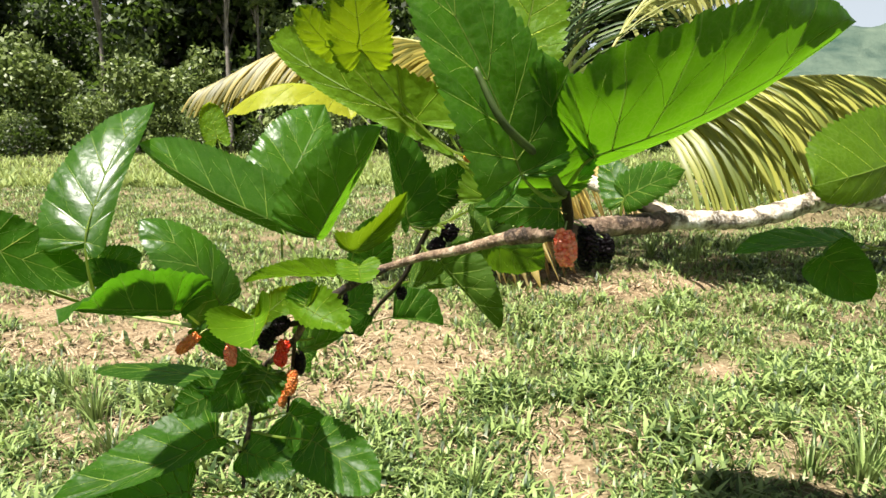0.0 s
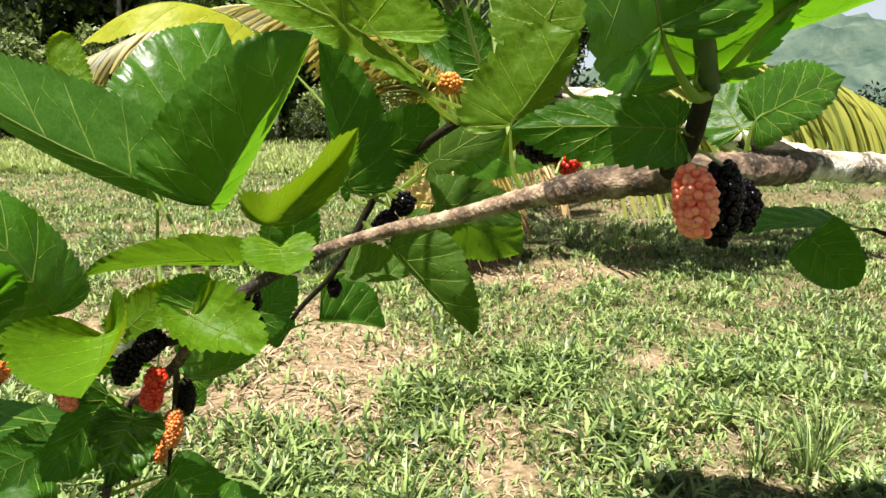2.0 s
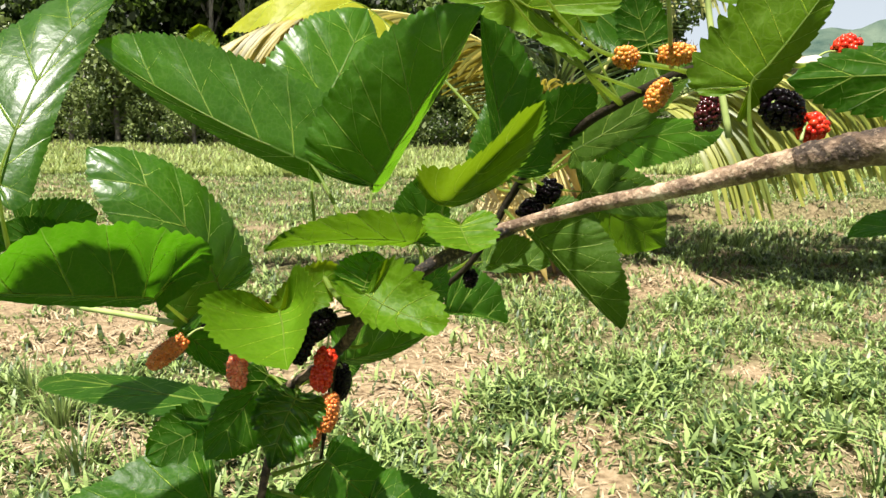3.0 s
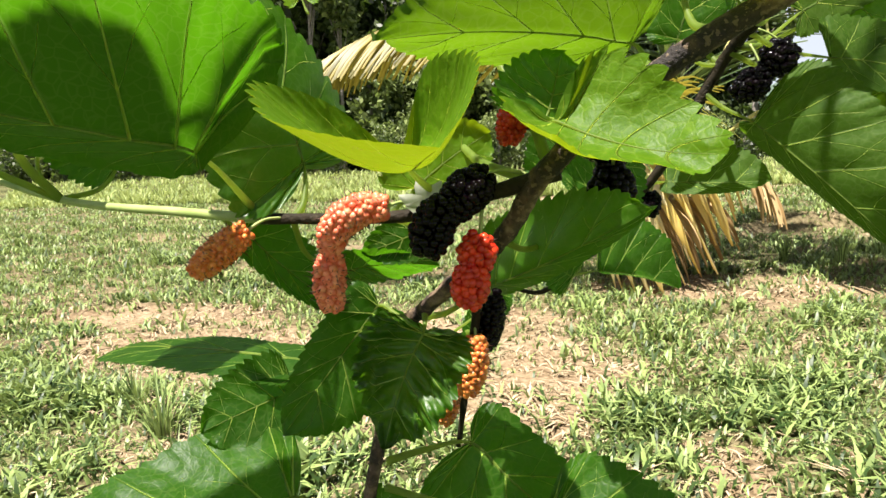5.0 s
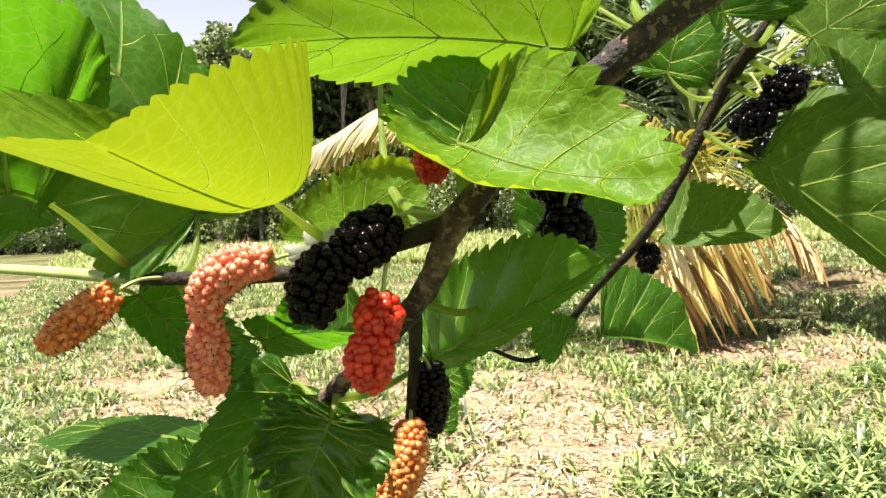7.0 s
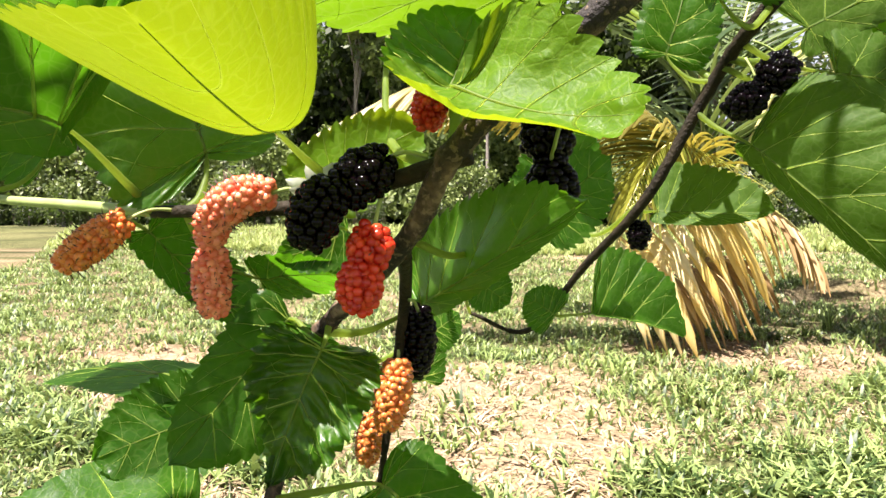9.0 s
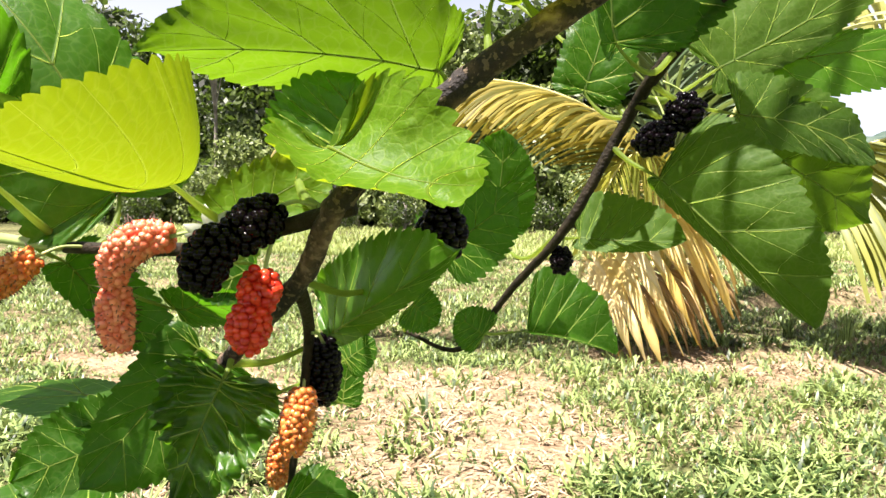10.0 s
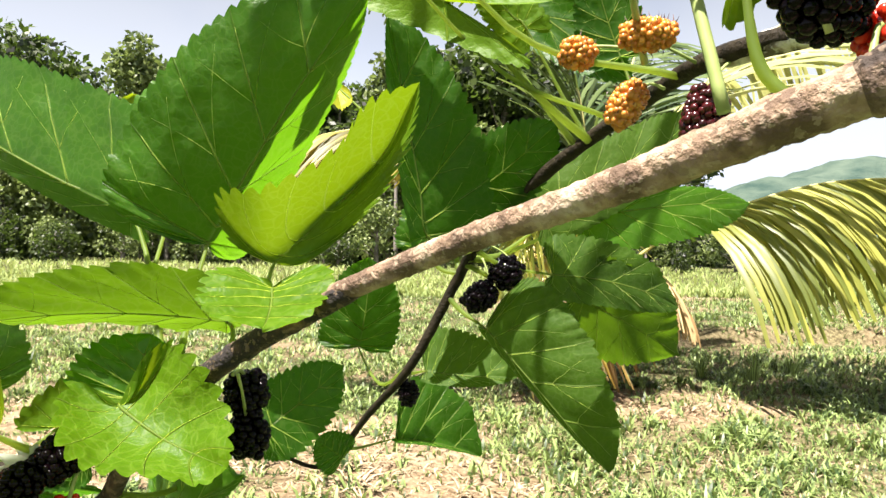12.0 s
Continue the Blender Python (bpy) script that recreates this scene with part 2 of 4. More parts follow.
DRY_FROND = plain_material("dry coconut leaflet", (0.26, 0.16, 0.06), (0.55, 0.40, 0.20), 3, 0.7, 0, share=0.2, glow=(0.5, 0.35, 0.12), random_part=0.6, island=True)
STRAW_FROND = plain_material("pale yellow frond", (0.62, 0.46, 0.12), (0.84, 0.74, 0.42), 5, 0.6, 0, share=0.35, glow=(0.85, 0.62, 0.16), random_part=0.5, island=True)
RACHIS = plain_material("frond rib", (0.38, 0.36, 0.10), (0.60, 0.55, 0.24), 12, 0.5, 0.2)
PALM_BARK = plain_material("palm stem fibre", (0.10, 0.07, 0.04), (0.30, 0.22, 0.13), 18, 0.9, 0.8, 0.02)
# The near-black end of the leaf colours paints shaded gaps in the crowns.
TREE_LEAF = plain_material("forest foliage", (0.003, 0.007, 0.002), (0.060, 0.090, 0.020), 0.5, 0.5, 0, share=0.25, glow=(0.14, 0.24, 0.03), random_part=0.6, island=True)
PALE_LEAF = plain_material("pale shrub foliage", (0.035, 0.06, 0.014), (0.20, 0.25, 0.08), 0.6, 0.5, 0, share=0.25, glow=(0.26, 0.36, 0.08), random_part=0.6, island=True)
TREE_BARK = plain_material("grey forest bark", (0.10, 0.085, 0.07), (0.32, 0.29, 0.25), 3, 0.9, 0.7, 0.03)
# Distance haze is mixed into these greyed leaf colours.
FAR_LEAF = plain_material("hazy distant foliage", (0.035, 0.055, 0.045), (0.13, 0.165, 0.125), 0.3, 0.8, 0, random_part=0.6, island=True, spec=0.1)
# The hills get their aerial haze from this bluish base colour.
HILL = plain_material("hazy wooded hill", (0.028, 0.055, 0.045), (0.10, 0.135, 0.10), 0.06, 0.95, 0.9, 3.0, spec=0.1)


def ground_material():
    m, t, b, out = material("meadow soil")
    att = t.nodes.new("ShaderNodeAttribute")
    att.attribute_name = "dry"
    fine, big = noise_tex(t, 30, 6), noise_tex(t, 1.3, 5)
    far = noise_tex(t, 0.35, 6)
    # Grassy soil is coloured nearly black to paint the shadow between the blades.
    green = ramp(t, math_node(t, "ADD", math_node(t, "MULTIPLY", fine, 0.55), math_node(t, "MULTIPLY", far, 0.45)), (0.35, (0.010, 0.014, 0.005)), (0.5, (0.045, 0.058, 0.018)), (0.66, (0.20, 0.21, 0.085)))
    tan = ramp(t, math_node(t, "ADD", math_node(t, "MULTIPLY", fine, 0.6), math_node(t, "MULTIPLY", big, 0.4)), (0.38, (0.12, 0.082, 0.045)), (0.5, (0.25, 0.185, 0.11)), (0.64, (0.35, 0.27, 0.175)))
    t.links.new(mix(t, att.outputs["Fac"], green, tan), b.inputs["Base Color"])
    b.inputs["Roughness"].default_value = 0.95
    b.inputs["Specular IOR Level"].default_value = 0.1
    bump(t, [b], noise_tex(t, 55, 6), 0.9, 0.02)
    return m


SOIL = ground_material()


# ---- building helpers ----
def mesh_object(name, verts, faces, mat, parent=None, label="", smooth=True):
    me = bpy.data.meshes.new(name)
    me.from_pydata([tuple(v) for v in verts], [], faces)
    me.materials.append(mat)
    me.polygons.foreach_set("use_smooth", [smooth] * len(me.polygons))
    me.update()
    ob = new(name, me)
    ob.parent = parent
    return tagged(ob, label)


def spline(points, steps):
    """Catmull-Rom through points of any width."""
    p = np.array(points, float)
    p = np.vstack([2 * p[0] - p[1], p, 2 * p[-1] - p[-2]])
    out = []
    for i in range(1, len(p) - 2):
        for k in range(steps):
            s = k / steps
            out.append(0.5 * (2 * p[i] + (p[i + 1] - p[i - 1]) * s + (2 * p[i - 1] - 5 * p[i] + 4 * p[i + 1] - p[i + 2]) * s * s
                              + (3 * p[i] - p[i - 1] - 3 * p[i + 1] + p[i + 2]) * s ** 3))
    out.append(p[-2])
    return np.array(out)


def tube(points, sides=8, steps=6, rough=0.0, grain=40.0, knots=0):
    """Vertices and faces of a tapered, uneven tube along (x, y, z, radius) points."""
    c = spline(points, steps)
    verts, faces = [], []
    up = Vector((0.13, 0.31, 0.94))
    for i, (x, y, z, r) in enumerate(c):
        d = Vector(c[min(i + 1, len(c) - 1)][:3]) - Vector(c[max(i - 1, 0)][:3])
        d.normalize()
        a = d.cross(up).normalized()
        b = d.cross(a)
        for k in range(sides):
            w = 2 * math.pi * k / sides
            o = a * math.cos(w) + b * math.sin(w)
            q = Vector((x, y, z)) + o * r
            if rough:
                n = noise.noise(q * grain) + 0.6 * noise.noise(q * grain * 3.1)
                if knots:
                    n += 1.6 * max(0.0, noise.noise(q * knots) - 0.25)
                q = q + o * (r * rough * n)
            verts.append(q)
    n = len(c)
    for i in range(n - 1):
        for k in range(sides):
            faces.append((i * sides + k, i * sides + (k + 1) % sides, (i + 1) * sides + (k + 1) % sides, (i + 1) * sides + k))
    faces.append(tuple(range(sides))[::-1])
    faces.append(tuple((n - 1) * sides + k for k in range(sides)))
    return verts, faces


# ---- ground ----
PATCHES = [(-1.6, 3.45, 1.1, 0.42), (-0.35, 3.35, 0.75, 0.80), (-0.1, 2.75, 0.22, 0.3), (1.15, 4.8, 1.1, 0.55), (0.42, 2.2, 0.13, 0.55),
           (-0.45, 4.0, 0.8, 0.35), (1.32, 3.0, 0.18, 0.16), (2.2, 12.0, 3.2, 0.9), (-2.3, 4.1, 0.9, 0.35), (4.3, 12.5, 2.2, 0.8), (-1.2, 2.4, 0.35, 0.2)]


def dryness(x, y):
    n = noise.noise((x * 2.3, y * 2.3, 0.3)) * 0.45 + noise.noise((x * 7, y * 7, 2.0)) * 0.3
    d = 0.0
    for cx, cy, rx, ry in PATCHES:
        q = 1.0 - math.hypot((x - cx) / rx, (y - cy) / ry)
        d = max(d, q)
    base = max(0.0, min(1.0, (d + n * 0.7 + 0.12) * 2.2))
    thin = max(0.0, min(1.0, (noise.noise((x * 1.1, y * 1.1, 7.0)) + 0.15 * min(1.0, max(0.0, y - 3.0)) - 0.10) * 1.6)) * 0.6
    edge = 7.25 + 0.28 * (x - 2.4) + 0.12 * noise.noise((x * 1.3, 0, 5.0))
    face = 1.0 if 1.7 < x < 9 and -0.25 < y - edge < 0.22 else 0.0
    return max(base if d > -0.6 else 0.0, thin, 0.45 * face)


def ground_height(x, y):
    r = math.hypot(x, y)
    edge = 7.25 + 0.28 * (x - 2.4) + 0.12 * noise.noise((x * 1.3, 0, 5.0))
    step = lambda q: max(0.0, min(1.0, q)) ** 2 * (3 - 2 * max(0.0, min(1.0, q)))
    bank = 0.17 * step((y - edge) / 0.18) * step((x - 1.5) / 0.9) * step((17 - y) / 8) * step((10 - x) / 3)
    near = 0.022 * noise.noise((x * 1.7, y * 1.7, 1.0)) + 0.012 * noise.noise((x * 5, y * 5, 4.0))
    return near * min(1.0, 8.0 / (r + 0.1)) + bank if r < 60 else 0.0


def build_ground():
    xs = sorted(set([round(v, 3) for v in np.arange(-7, 8.01, 0.10)] + [-4000, -1500, -600, -250, -120, -70, -45, -32, -24, -18, -14, -11, -9, 9.5, 11.5, 14, 18, 24, 32, 45, 70, 120, 250, 600, 1500, 4000]))
    ys = sorted(set([round(v, 3) for v in np.arange(-6, 12.01, 0.10)] + [-4000, -1500, -500, -150, -60, -25, -12, -8, 13, 14.5, 16, 18, 20, 23, 26, 30, 35, 42, 55, 80, 120, 250, 600, 1500, 4000]))
    verts = [(x, y, ground_height(x, y)) for y in ys for x in xs]
    w = len(xs)
    faces = [(j * w + i, j * w + i + 1, (j + 1) * w + i + 1, (j + 1) * w + i) for j in range(len(ys) - 1) for i in range(w - 1)]
    ob = mesh_object("ground", verts, faces, SOIL)
    att = ob.data.attributes.new("dry", "FLOAT", "POINT")
    att.data.foreach_set("value", [dryness(x, y) * (1.0 if y < 13 else 0.35) if abs(x) < 40 and -30 < y < 40 else 0.0 for x, y, z in verts])
    return tagged(ob, "green meadow ground with bare tan patches of dry soil", "ground", kind="structure")


build_ground()


def blades(name, count, mat, seed, want, size, label, lean, near=0.2, depth=14.0, around=0.0):
    """Grass as one mesh: three-point blades scattered thinner with distance."""
    rng = np.random.default_rng(seed)
    verts, faces = [], []
    made = 0
    while made < count:
        y = near + depth * rng.random() ** 1.7
        x = (rng.random() * 2 - 1) * (0.9 + 0.86 * y) + 0.08 * y
        if around:
            x, y = (rng.random() * 2 - 1) * around, (rng.random() * 2 - 0.8) * around
            if y > near and abs(x - 0.08 * y) < 0.9 + 0.86 * y:
                continue
        d = dryness(x, y)
        if rng.random() > want(d):
            continue
        made += 1
        z = ground_height(x, y) - 0.004
        clump = (0.5 + 1.05 * max(0.0, noise.noise((x * 3.1, y * 3.1, 9.0)) + 0.35)) * (1 + 0.45 * max(0.0, 1 - y / 2.4))
        for k in range(3):
            h = size * (0.45 + 0.9 * rng.random()) * clump
            w = h * (0.05 + 0.06 * rng.random()) + 0.0015
            an, tilt = rng.random() * 6.283, lean * (0.4 + rng.random())
            dx, dy = math.cos(an), math.sin(an)
            bx, by = x + 0.02 * (rng.random() - 0.5), y + 0.02 * (rng.random() - 0.5)
            i = len(verts)
            verts += [(bx - dy * w, by + dx * w, z), (bx + dy * w, by - dx * w, z),
                      (bx + dx * h * tilt * 0.45 + dy * w * 0.8, by + dy * h * tilt * 0.45 - dx * w * 0.8, z + h * 0.62),
                      (bx + dx * h * tilt * 0.45 - dy * w * 0.8, by + dy * h * tilt * 0.45 + dx * w * 0.8, z + h * 0.62),
                      (bx + dx * h * tilt * 1.15, by + dy * h * tilt * 1.15, z + h * (0.95 if tilt < 0.8 else 0.66))]
            faces += [(i, i + 1, i + 2, i + 3), (i + 3, i + 2, i + 4)]
    ob = mesh_object(name, verts, faces, mat)
    return tagged(ob, label, "grass", kind="stuff")


blades("meadow_grass", 84000, GRASS, 3, lambda d: 1.0 - 0.86 * d, 0.060, "short bright green meadow grass on the ground", 0.9)
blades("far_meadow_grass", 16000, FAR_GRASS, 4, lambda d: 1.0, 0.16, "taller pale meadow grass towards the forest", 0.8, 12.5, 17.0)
blades("dry_straw", 20000, STRAW, 5, lambda d: 0.10 + 0.9 * d, 0.032, "dry tan straw and cut grass on bare soil", 2.4)


blades("meadow_grass", 46000, GRASS, 6, lambda d: 1.0 - 0.84 * d, 0.085, "short bright green meadow grass round the tree", 0.9, around=7.5)


def tuft(x, y, count, size, seed):
    """A clump of long narrow grass blades that arch outwards."""
    rng = random.Random(seed)
    verts, faces = [], []
    for k in range(count):
        an, lean, h = rng.random() * 6.283, rng.uniform(0.15, 0.75), size * rng.uniform(0.5, 1.1)
        dx, dy = math.cos(an), math.sin(an)
        bx, by = x + dx * rng.uniform(0, 0.06), y + dy * rng.uniform(0, 0.06)
        w, z, n0 = rng.uniform(0.0025, 0.0045), ground_height(bx, by) - 0.005, len(verts)
        for q in (0, 0.3, 0.6, 0.85, 1.0):
            reach, up = h * lean * q * q, h * (q - 0.45 * lean * q * q)
            ww = w * (1 - 0.93 * q ** 2)
            verts += [(bx + dx * reach - dy * ww, by + dy * reach + dx * ww, z + up), (bx + dx * reach + dy * ww, by + dy * reach - dx * ww, z + up)]
        faces += [(n0 + 2 * i, n0 + 2 * i + 1, n0 + 2 * i + 3, n0 + 2 * i + 2) for i in range(4)]
    return tagged(mesh_object("grass_tuft", verts, faces, GRASS), "taller tuft of narrow green grass blades", "grass", kind="stuff")


for k, (x, y, count, size) in enumerate([(1.34, 2.05, 80, .24), (1.5, 2.2, 60, .22), (1.2, 2.1, 40, .18), (-1.35, 2.5, 60, .24), (-1.15, 2.25, 50, .22), (-0.9, 2.05, 40, .2),
                                         (2.1, 5.6, 60, .30), (2.45, 5.75, 50, .28), (1.75, 5.7, 50, .26), (0.72, 3.1, 30, .18), (0.1, 2.0, 30, .18), (-1.6, 2.75, 40, .22)]):
    tuft(x, y, count, size, 60 + k)


# ---- mulberry tree ----
tree = tagged(new("mulberry_tree"), "mulberry tree branch with green serrated leaves and ripening fruit", "tree")
tree.location = (0, 0, 0)


def branch(points, mat, sides=12, steps=8, rough=0.12, knots=160, name="branch", label="", grain=200):
    v, f = tube(points, sides, steps, rough, grain, knots)
    return mesh_object(name, v, f, mat, tree, label)


branch([(1.22, 1.05, -0.03, .040), (1.2, 1.05, 0.3, .034), (1.12, 1.03, .62, .028), (.98, 1.0, .86, .021), (.74, .91, 1.0, .015), (.56, .84, 1.035, .0120), (.45, .785, 1.055, .0105), (.392, .747, 1.055, .0098),
        (.31, .712, 1.043, .0088), (.237, .69, 1.045, .0082), (.20, .67, 1.045, .0072)], PALE_BARK, 20, 30, 0.16, 190, name="limb", label="pale lichened mulberry limb", grain=110)
# This stretch takes the darker bark, which has leaf shade painted in.
branch([(.222, .680, 1.045, .0086), (.19, .664, 1.045, .0088), (.13, .645, 1.043, .0082), (.096, .668, 1.035, .0076), (.086, .675, 1.032, .0066), (.083, .677, 1.031, .0040)], SHADED_BARK, 24, 40, 0.13, 300, label="thick brown mulberry branch with leaf shade in its colour", grain=200)
branch([(.10, .664, 1.036, .0056), (.08, .68, 1.030, .0056), (.044, .71, 1.015, .0046),
        (.006, .745, 1.001, .0041), (-.038, .778, .982, .0039)], BARK, 24, 60, 0.09, 420, label="tan knobbly mulberry branch", grain=240)
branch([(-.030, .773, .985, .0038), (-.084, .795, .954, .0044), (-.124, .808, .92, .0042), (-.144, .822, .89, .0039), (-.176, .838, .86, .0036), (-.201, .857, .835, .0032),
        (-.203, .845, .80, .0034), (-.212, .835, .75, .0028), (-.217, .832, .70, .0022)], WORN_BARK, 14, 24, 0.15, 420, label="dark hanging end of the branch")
branch([(.225, .692, 1.048, .0068), (.2, .72, 1.062, .0062), (.15, .79, 1.082, .0052), (.116, .85, 1.085, .0047), (.101, .915, 1.08, .0044), (.054, .975, 1.046, .0043), (.017, 1.005, 1.007, .0042),
        (0, 1.04, .978, .0040), (-.037, 1.057, .906, .0035), (-.075, 1.09, .858, .0029), (-.12, 1.13, .80, .0022), (-.165, 1.12, .815, .0015)], TWIG, 10, 10, 0.14, 190, name="twig", label="thin dark side twig")
branch([(-.120, .81, .918, .0034), (-.155, .816, .908, .0030), (-.185, .82, .901, .0027), (-.254, .839, .899, .0025), ], TWIG, 10, 8, 0.12, 190, name="twig")
branch([(-.250, .838, .899, .0025), (-.301, .853, .902, .0023), (-.382, .877, .908, .0020), (-.46, .89, .93, .0016)], STEM, 10, 8, 0.05, 0, name="twig", label="pale green young twig")
branch([(.13, .645, 1.043, .0050), (.126, .615, 1.060, .0042), (.118, .588, 1.086, .0036)], TWIG, 10, 8, 0.12, 190, name="twig")
branch([(-.146, .824, .889, .0030), (-.155, .862, .862, .0025), (-.163, .872, .82, .0020), (-.17, .872, .775, .0013)], TWIG, 10, 8, 0.12, 190, name="twig")
branch([(1.1, 1.03, .66, .012), (1.05, 1.25, .8, .008), (.955, 1.485, .869, .004)], TWIG, 10, 8, 0.12, 100, name="twig")
branch([(.082, .742, 1.040, .0020), (.072, .758, 1.105, .0017), (.068, .760, 1.14, .0015), (.062, .768, 1.185, .0012)], STEM, 8, 8, 0.04, 0, name="twig", label="pale green upright shoot")
branch([(.088, .86, 1.086, .0018), (.062, .80, 1.125, .0014), (.045, .775, 1.165, .0011)], STEM, 8, 8, 0.04, 0, name="twig", label="pale green upright shoot")

branch([(.236, .694, 1.046, .0084), (.2, .72, 1.062, .0074), (.15, .79, 1.082, .0060), (.118, .846, 1.085, .0049)], PALE_BARK, 14, 16, 0.18, 300, name="twig", label="pale lichened root of the side twig", grain=200)
branch([(.117, .586, 1.080, .0038), (.098, .562, 1.105, .0033), (.068, .531, 1.131, .0027), (.050, .530, 1.165, .0019)], GREEN_STEM, 10, 8, 0.06, 120, name="twig", label="dark green leafy shoot")

OUT_S = [0, .03, .07, .13, .21, .32, .45, .60, .75, .88, .95, 1]
OUT_W = [0, .14, .34, .60, .84, .98, 1.0, .92, .72, .42, .21, 0]
BLUNT_W = [0, .14, .34, .60, .84, .98, 1.0, .95, .82, .57, .34, 0]


def leaf(base, tip, normal, wl, wr, fl, fr, arch, cup, wave, mat, stem, parent=None, bowl=None):
    """A heart-shaped, toothed leaf from its base to its tip; the halves have widths wl, wr and are folded by fl, fr degrees out of the plane of the normal."""
    base, tip, stem = Vector(base), Vector(tip), Vector(stem)
    along = tip - base
    length = along.length
    along.normalize()
    n = Vector(normal)
    n = (n - along * n.dot(along)).normalized()
    left = n.cross(along)
    rng = random.Random(round(base.x * 7919 + base.z * 104729))
    teeth = round(9 + 125 * length) if mat in (YOUNG, TENDER, FRESH) else round(10 + 150 * length)
    rows, half = teeth * 5 + 1, 7
    ss = np.linspace(0, 1, rows)
    deep = 0.30 if mat in (YOUNG, TENDER, FRESH) else 0.07
    out_u = [0, -0.5 * deep, -0.85 * deep, -deep, -0.75 * deep, .02, .25, .51, .74, .895, .955, 1]
    ue, we = np.interp(ss, OUT_S, out_u), np.interp(ss, OUT_S, BLUNT_W if mat in (YOUNG, TENDER, FRESH) else OUT_W)
    span = max(2, rows // 14)
    bell = np.hanning(2 * span + 3)[1:-1]
    bell /= bell.sum()
    ue = np.convolve(np.r_[2 * ue[0] - ue[span:0:-1], ue, 2 * ue[-1] - ue[-2:-span - 2:-1]], bell, "valid")
    we = np.abs(np.convolve(np.r_[-we[span:0:-1], we, -we[-2:-span - 2:-1]], bell, "valid"))
    um = np.clip((ss - 0.24) / 0.76, 0, 1) ** 2.0 + 0.012 * ss * (1 - ss)
    bite = min(0.15, 0.0042 / max(wl, wr)) if mat in (YOUNG, TENDER, FRESH) else min(0.12, 0.0030 / max(wl, wr))
    quilt = 0.30 if wave > 0.15 else 0.022 if mat in (YOUNG, TENDER, FRESH) else 0.05
    ph, bend, curl, sag2 = rng.random() * 6.28, rng.uniform(-0.035, 0.035), rng.uniform(-0.16, 0.10), rng.uniform(-0.03, 0.03)
    arch, cup, slow = arch + sag2, cup + rng.uniform(-0.10, 0.10), rng.uniform(4, 9)
    dirs = {1: (left * math.cos(radians(fl)) + n * math.sin(radians(fl)), wl), -1: (-left * math.cos(radians(fr)) + n * math.sin(radians(fr)), wr)}
    if bowl:
        mids, lefts, rights = (spline(p, 24) for p in bowl)
        follow = lambda c, q: Vector([float(np.interp(q, np.linspace(0, 1, len(c)), c[:, a])) for a in range(3)])
    verts, uvs = [], []
    for i, s in enumerate(ss):
        saw = (i % 5) / 5
        nick = (0.6 if bowl and mat is TENDER else 1.0) * bite * (0.7 + 0.6 * abs(noise.noise((i // 5 * 1.7, ph, 0.5))))
        tooth = 1.0 + nick * (math.sin(min(1.0, saw / 0.8) * math.pi / 2) - 0.6) * (1 if 0.03 < s < 0.985 else 0)
        for c in range(-half, half + 1):
            f = abs(c) / half
            d, w = dirs[1 if c >= 0 else -1]
            grow = 1.0 if f < 1 else tooth
            u = um[i] + (ue[i] - um[i]) * f * (1 + (grow - 1) * 0.6)
            out = we[i] * f * w * grow
            uu = min(max(u, 0), 1)
            lift = arch * length * 4 * uu * (1 - uu) + cup * w * (we[i] * f) ** 2
            lift += wave * w * (math.sin(s * 17 + ph + (1.3 if c > 0 else 0)) * 0.3 + math.sin(s * slow + ph * 2 + (2.1 if c > 0 else 0))) * f * f
            lift += curl * w * f ** 5 + 0.05 * w * f * noise.noise((s * 9 + ph, c * 0.5, ph)) + 0.035 * w * f ** 3 * noise.noise((s * 31, c + ph, 1.0))
            lift += quilt * w * abs(math.sin(math.pi * 7 * s)) * f * (1 - f * 0.75) * 2
            if wave > 0.15:
                lift += w * f * (0.42 * noise.noise((s * 13, c * 0.8, ph)) + 0.40 * noise.noise((s * 34, c * 1.3, ph)))
            if bowl:
                m, e = follow(mids, um[i]), follow(lefts if c >= 0 else rights, s)
                belly = (m - (follow(lefts, s) + follow(rights, s)) / 2) * 0.30 * 4 * f * (1 - f)
                uvs.append((s, 0.5 + 0.5 * c / half))
                verts.append(m + (e - m) * f * grow + belly)
                continue
            verts.append(base + along * (u * length) + d * out + n * lift + left * (bend * length * 4 * uu * (1 - uu)))
            uvs.append((s, 0.5 + 0.5 * c / half))
    cols = 2 * half + 1
    faces = [(i * cols + c, i * cols + c + 1, (i + 1) * cols + c + 1, (i + 1) * cols + c) for i in range(rows - 1) for c in range(cols - 1)]
    ob = mesh_object("leaf", verts, faces, mat, parent or tree, {YOUNG: "bright yellow-green young leaf", TENDER: "thin yellow-green young leaf lit through", YELLOW: "yellowing curled leaf"}.get(mat, ""))
    layer = ob.data.uv_layers.new(name="UVMap")
    loop = np.zeros(len(ob.data.loops), dtype=np.int32)
    ob.data.loops.foreach_get("vertex_index", loop)
    layer.data.foreach_set("uv", np.array(uvs)[loop].ravel())
    rib_v, rib_f = [], []
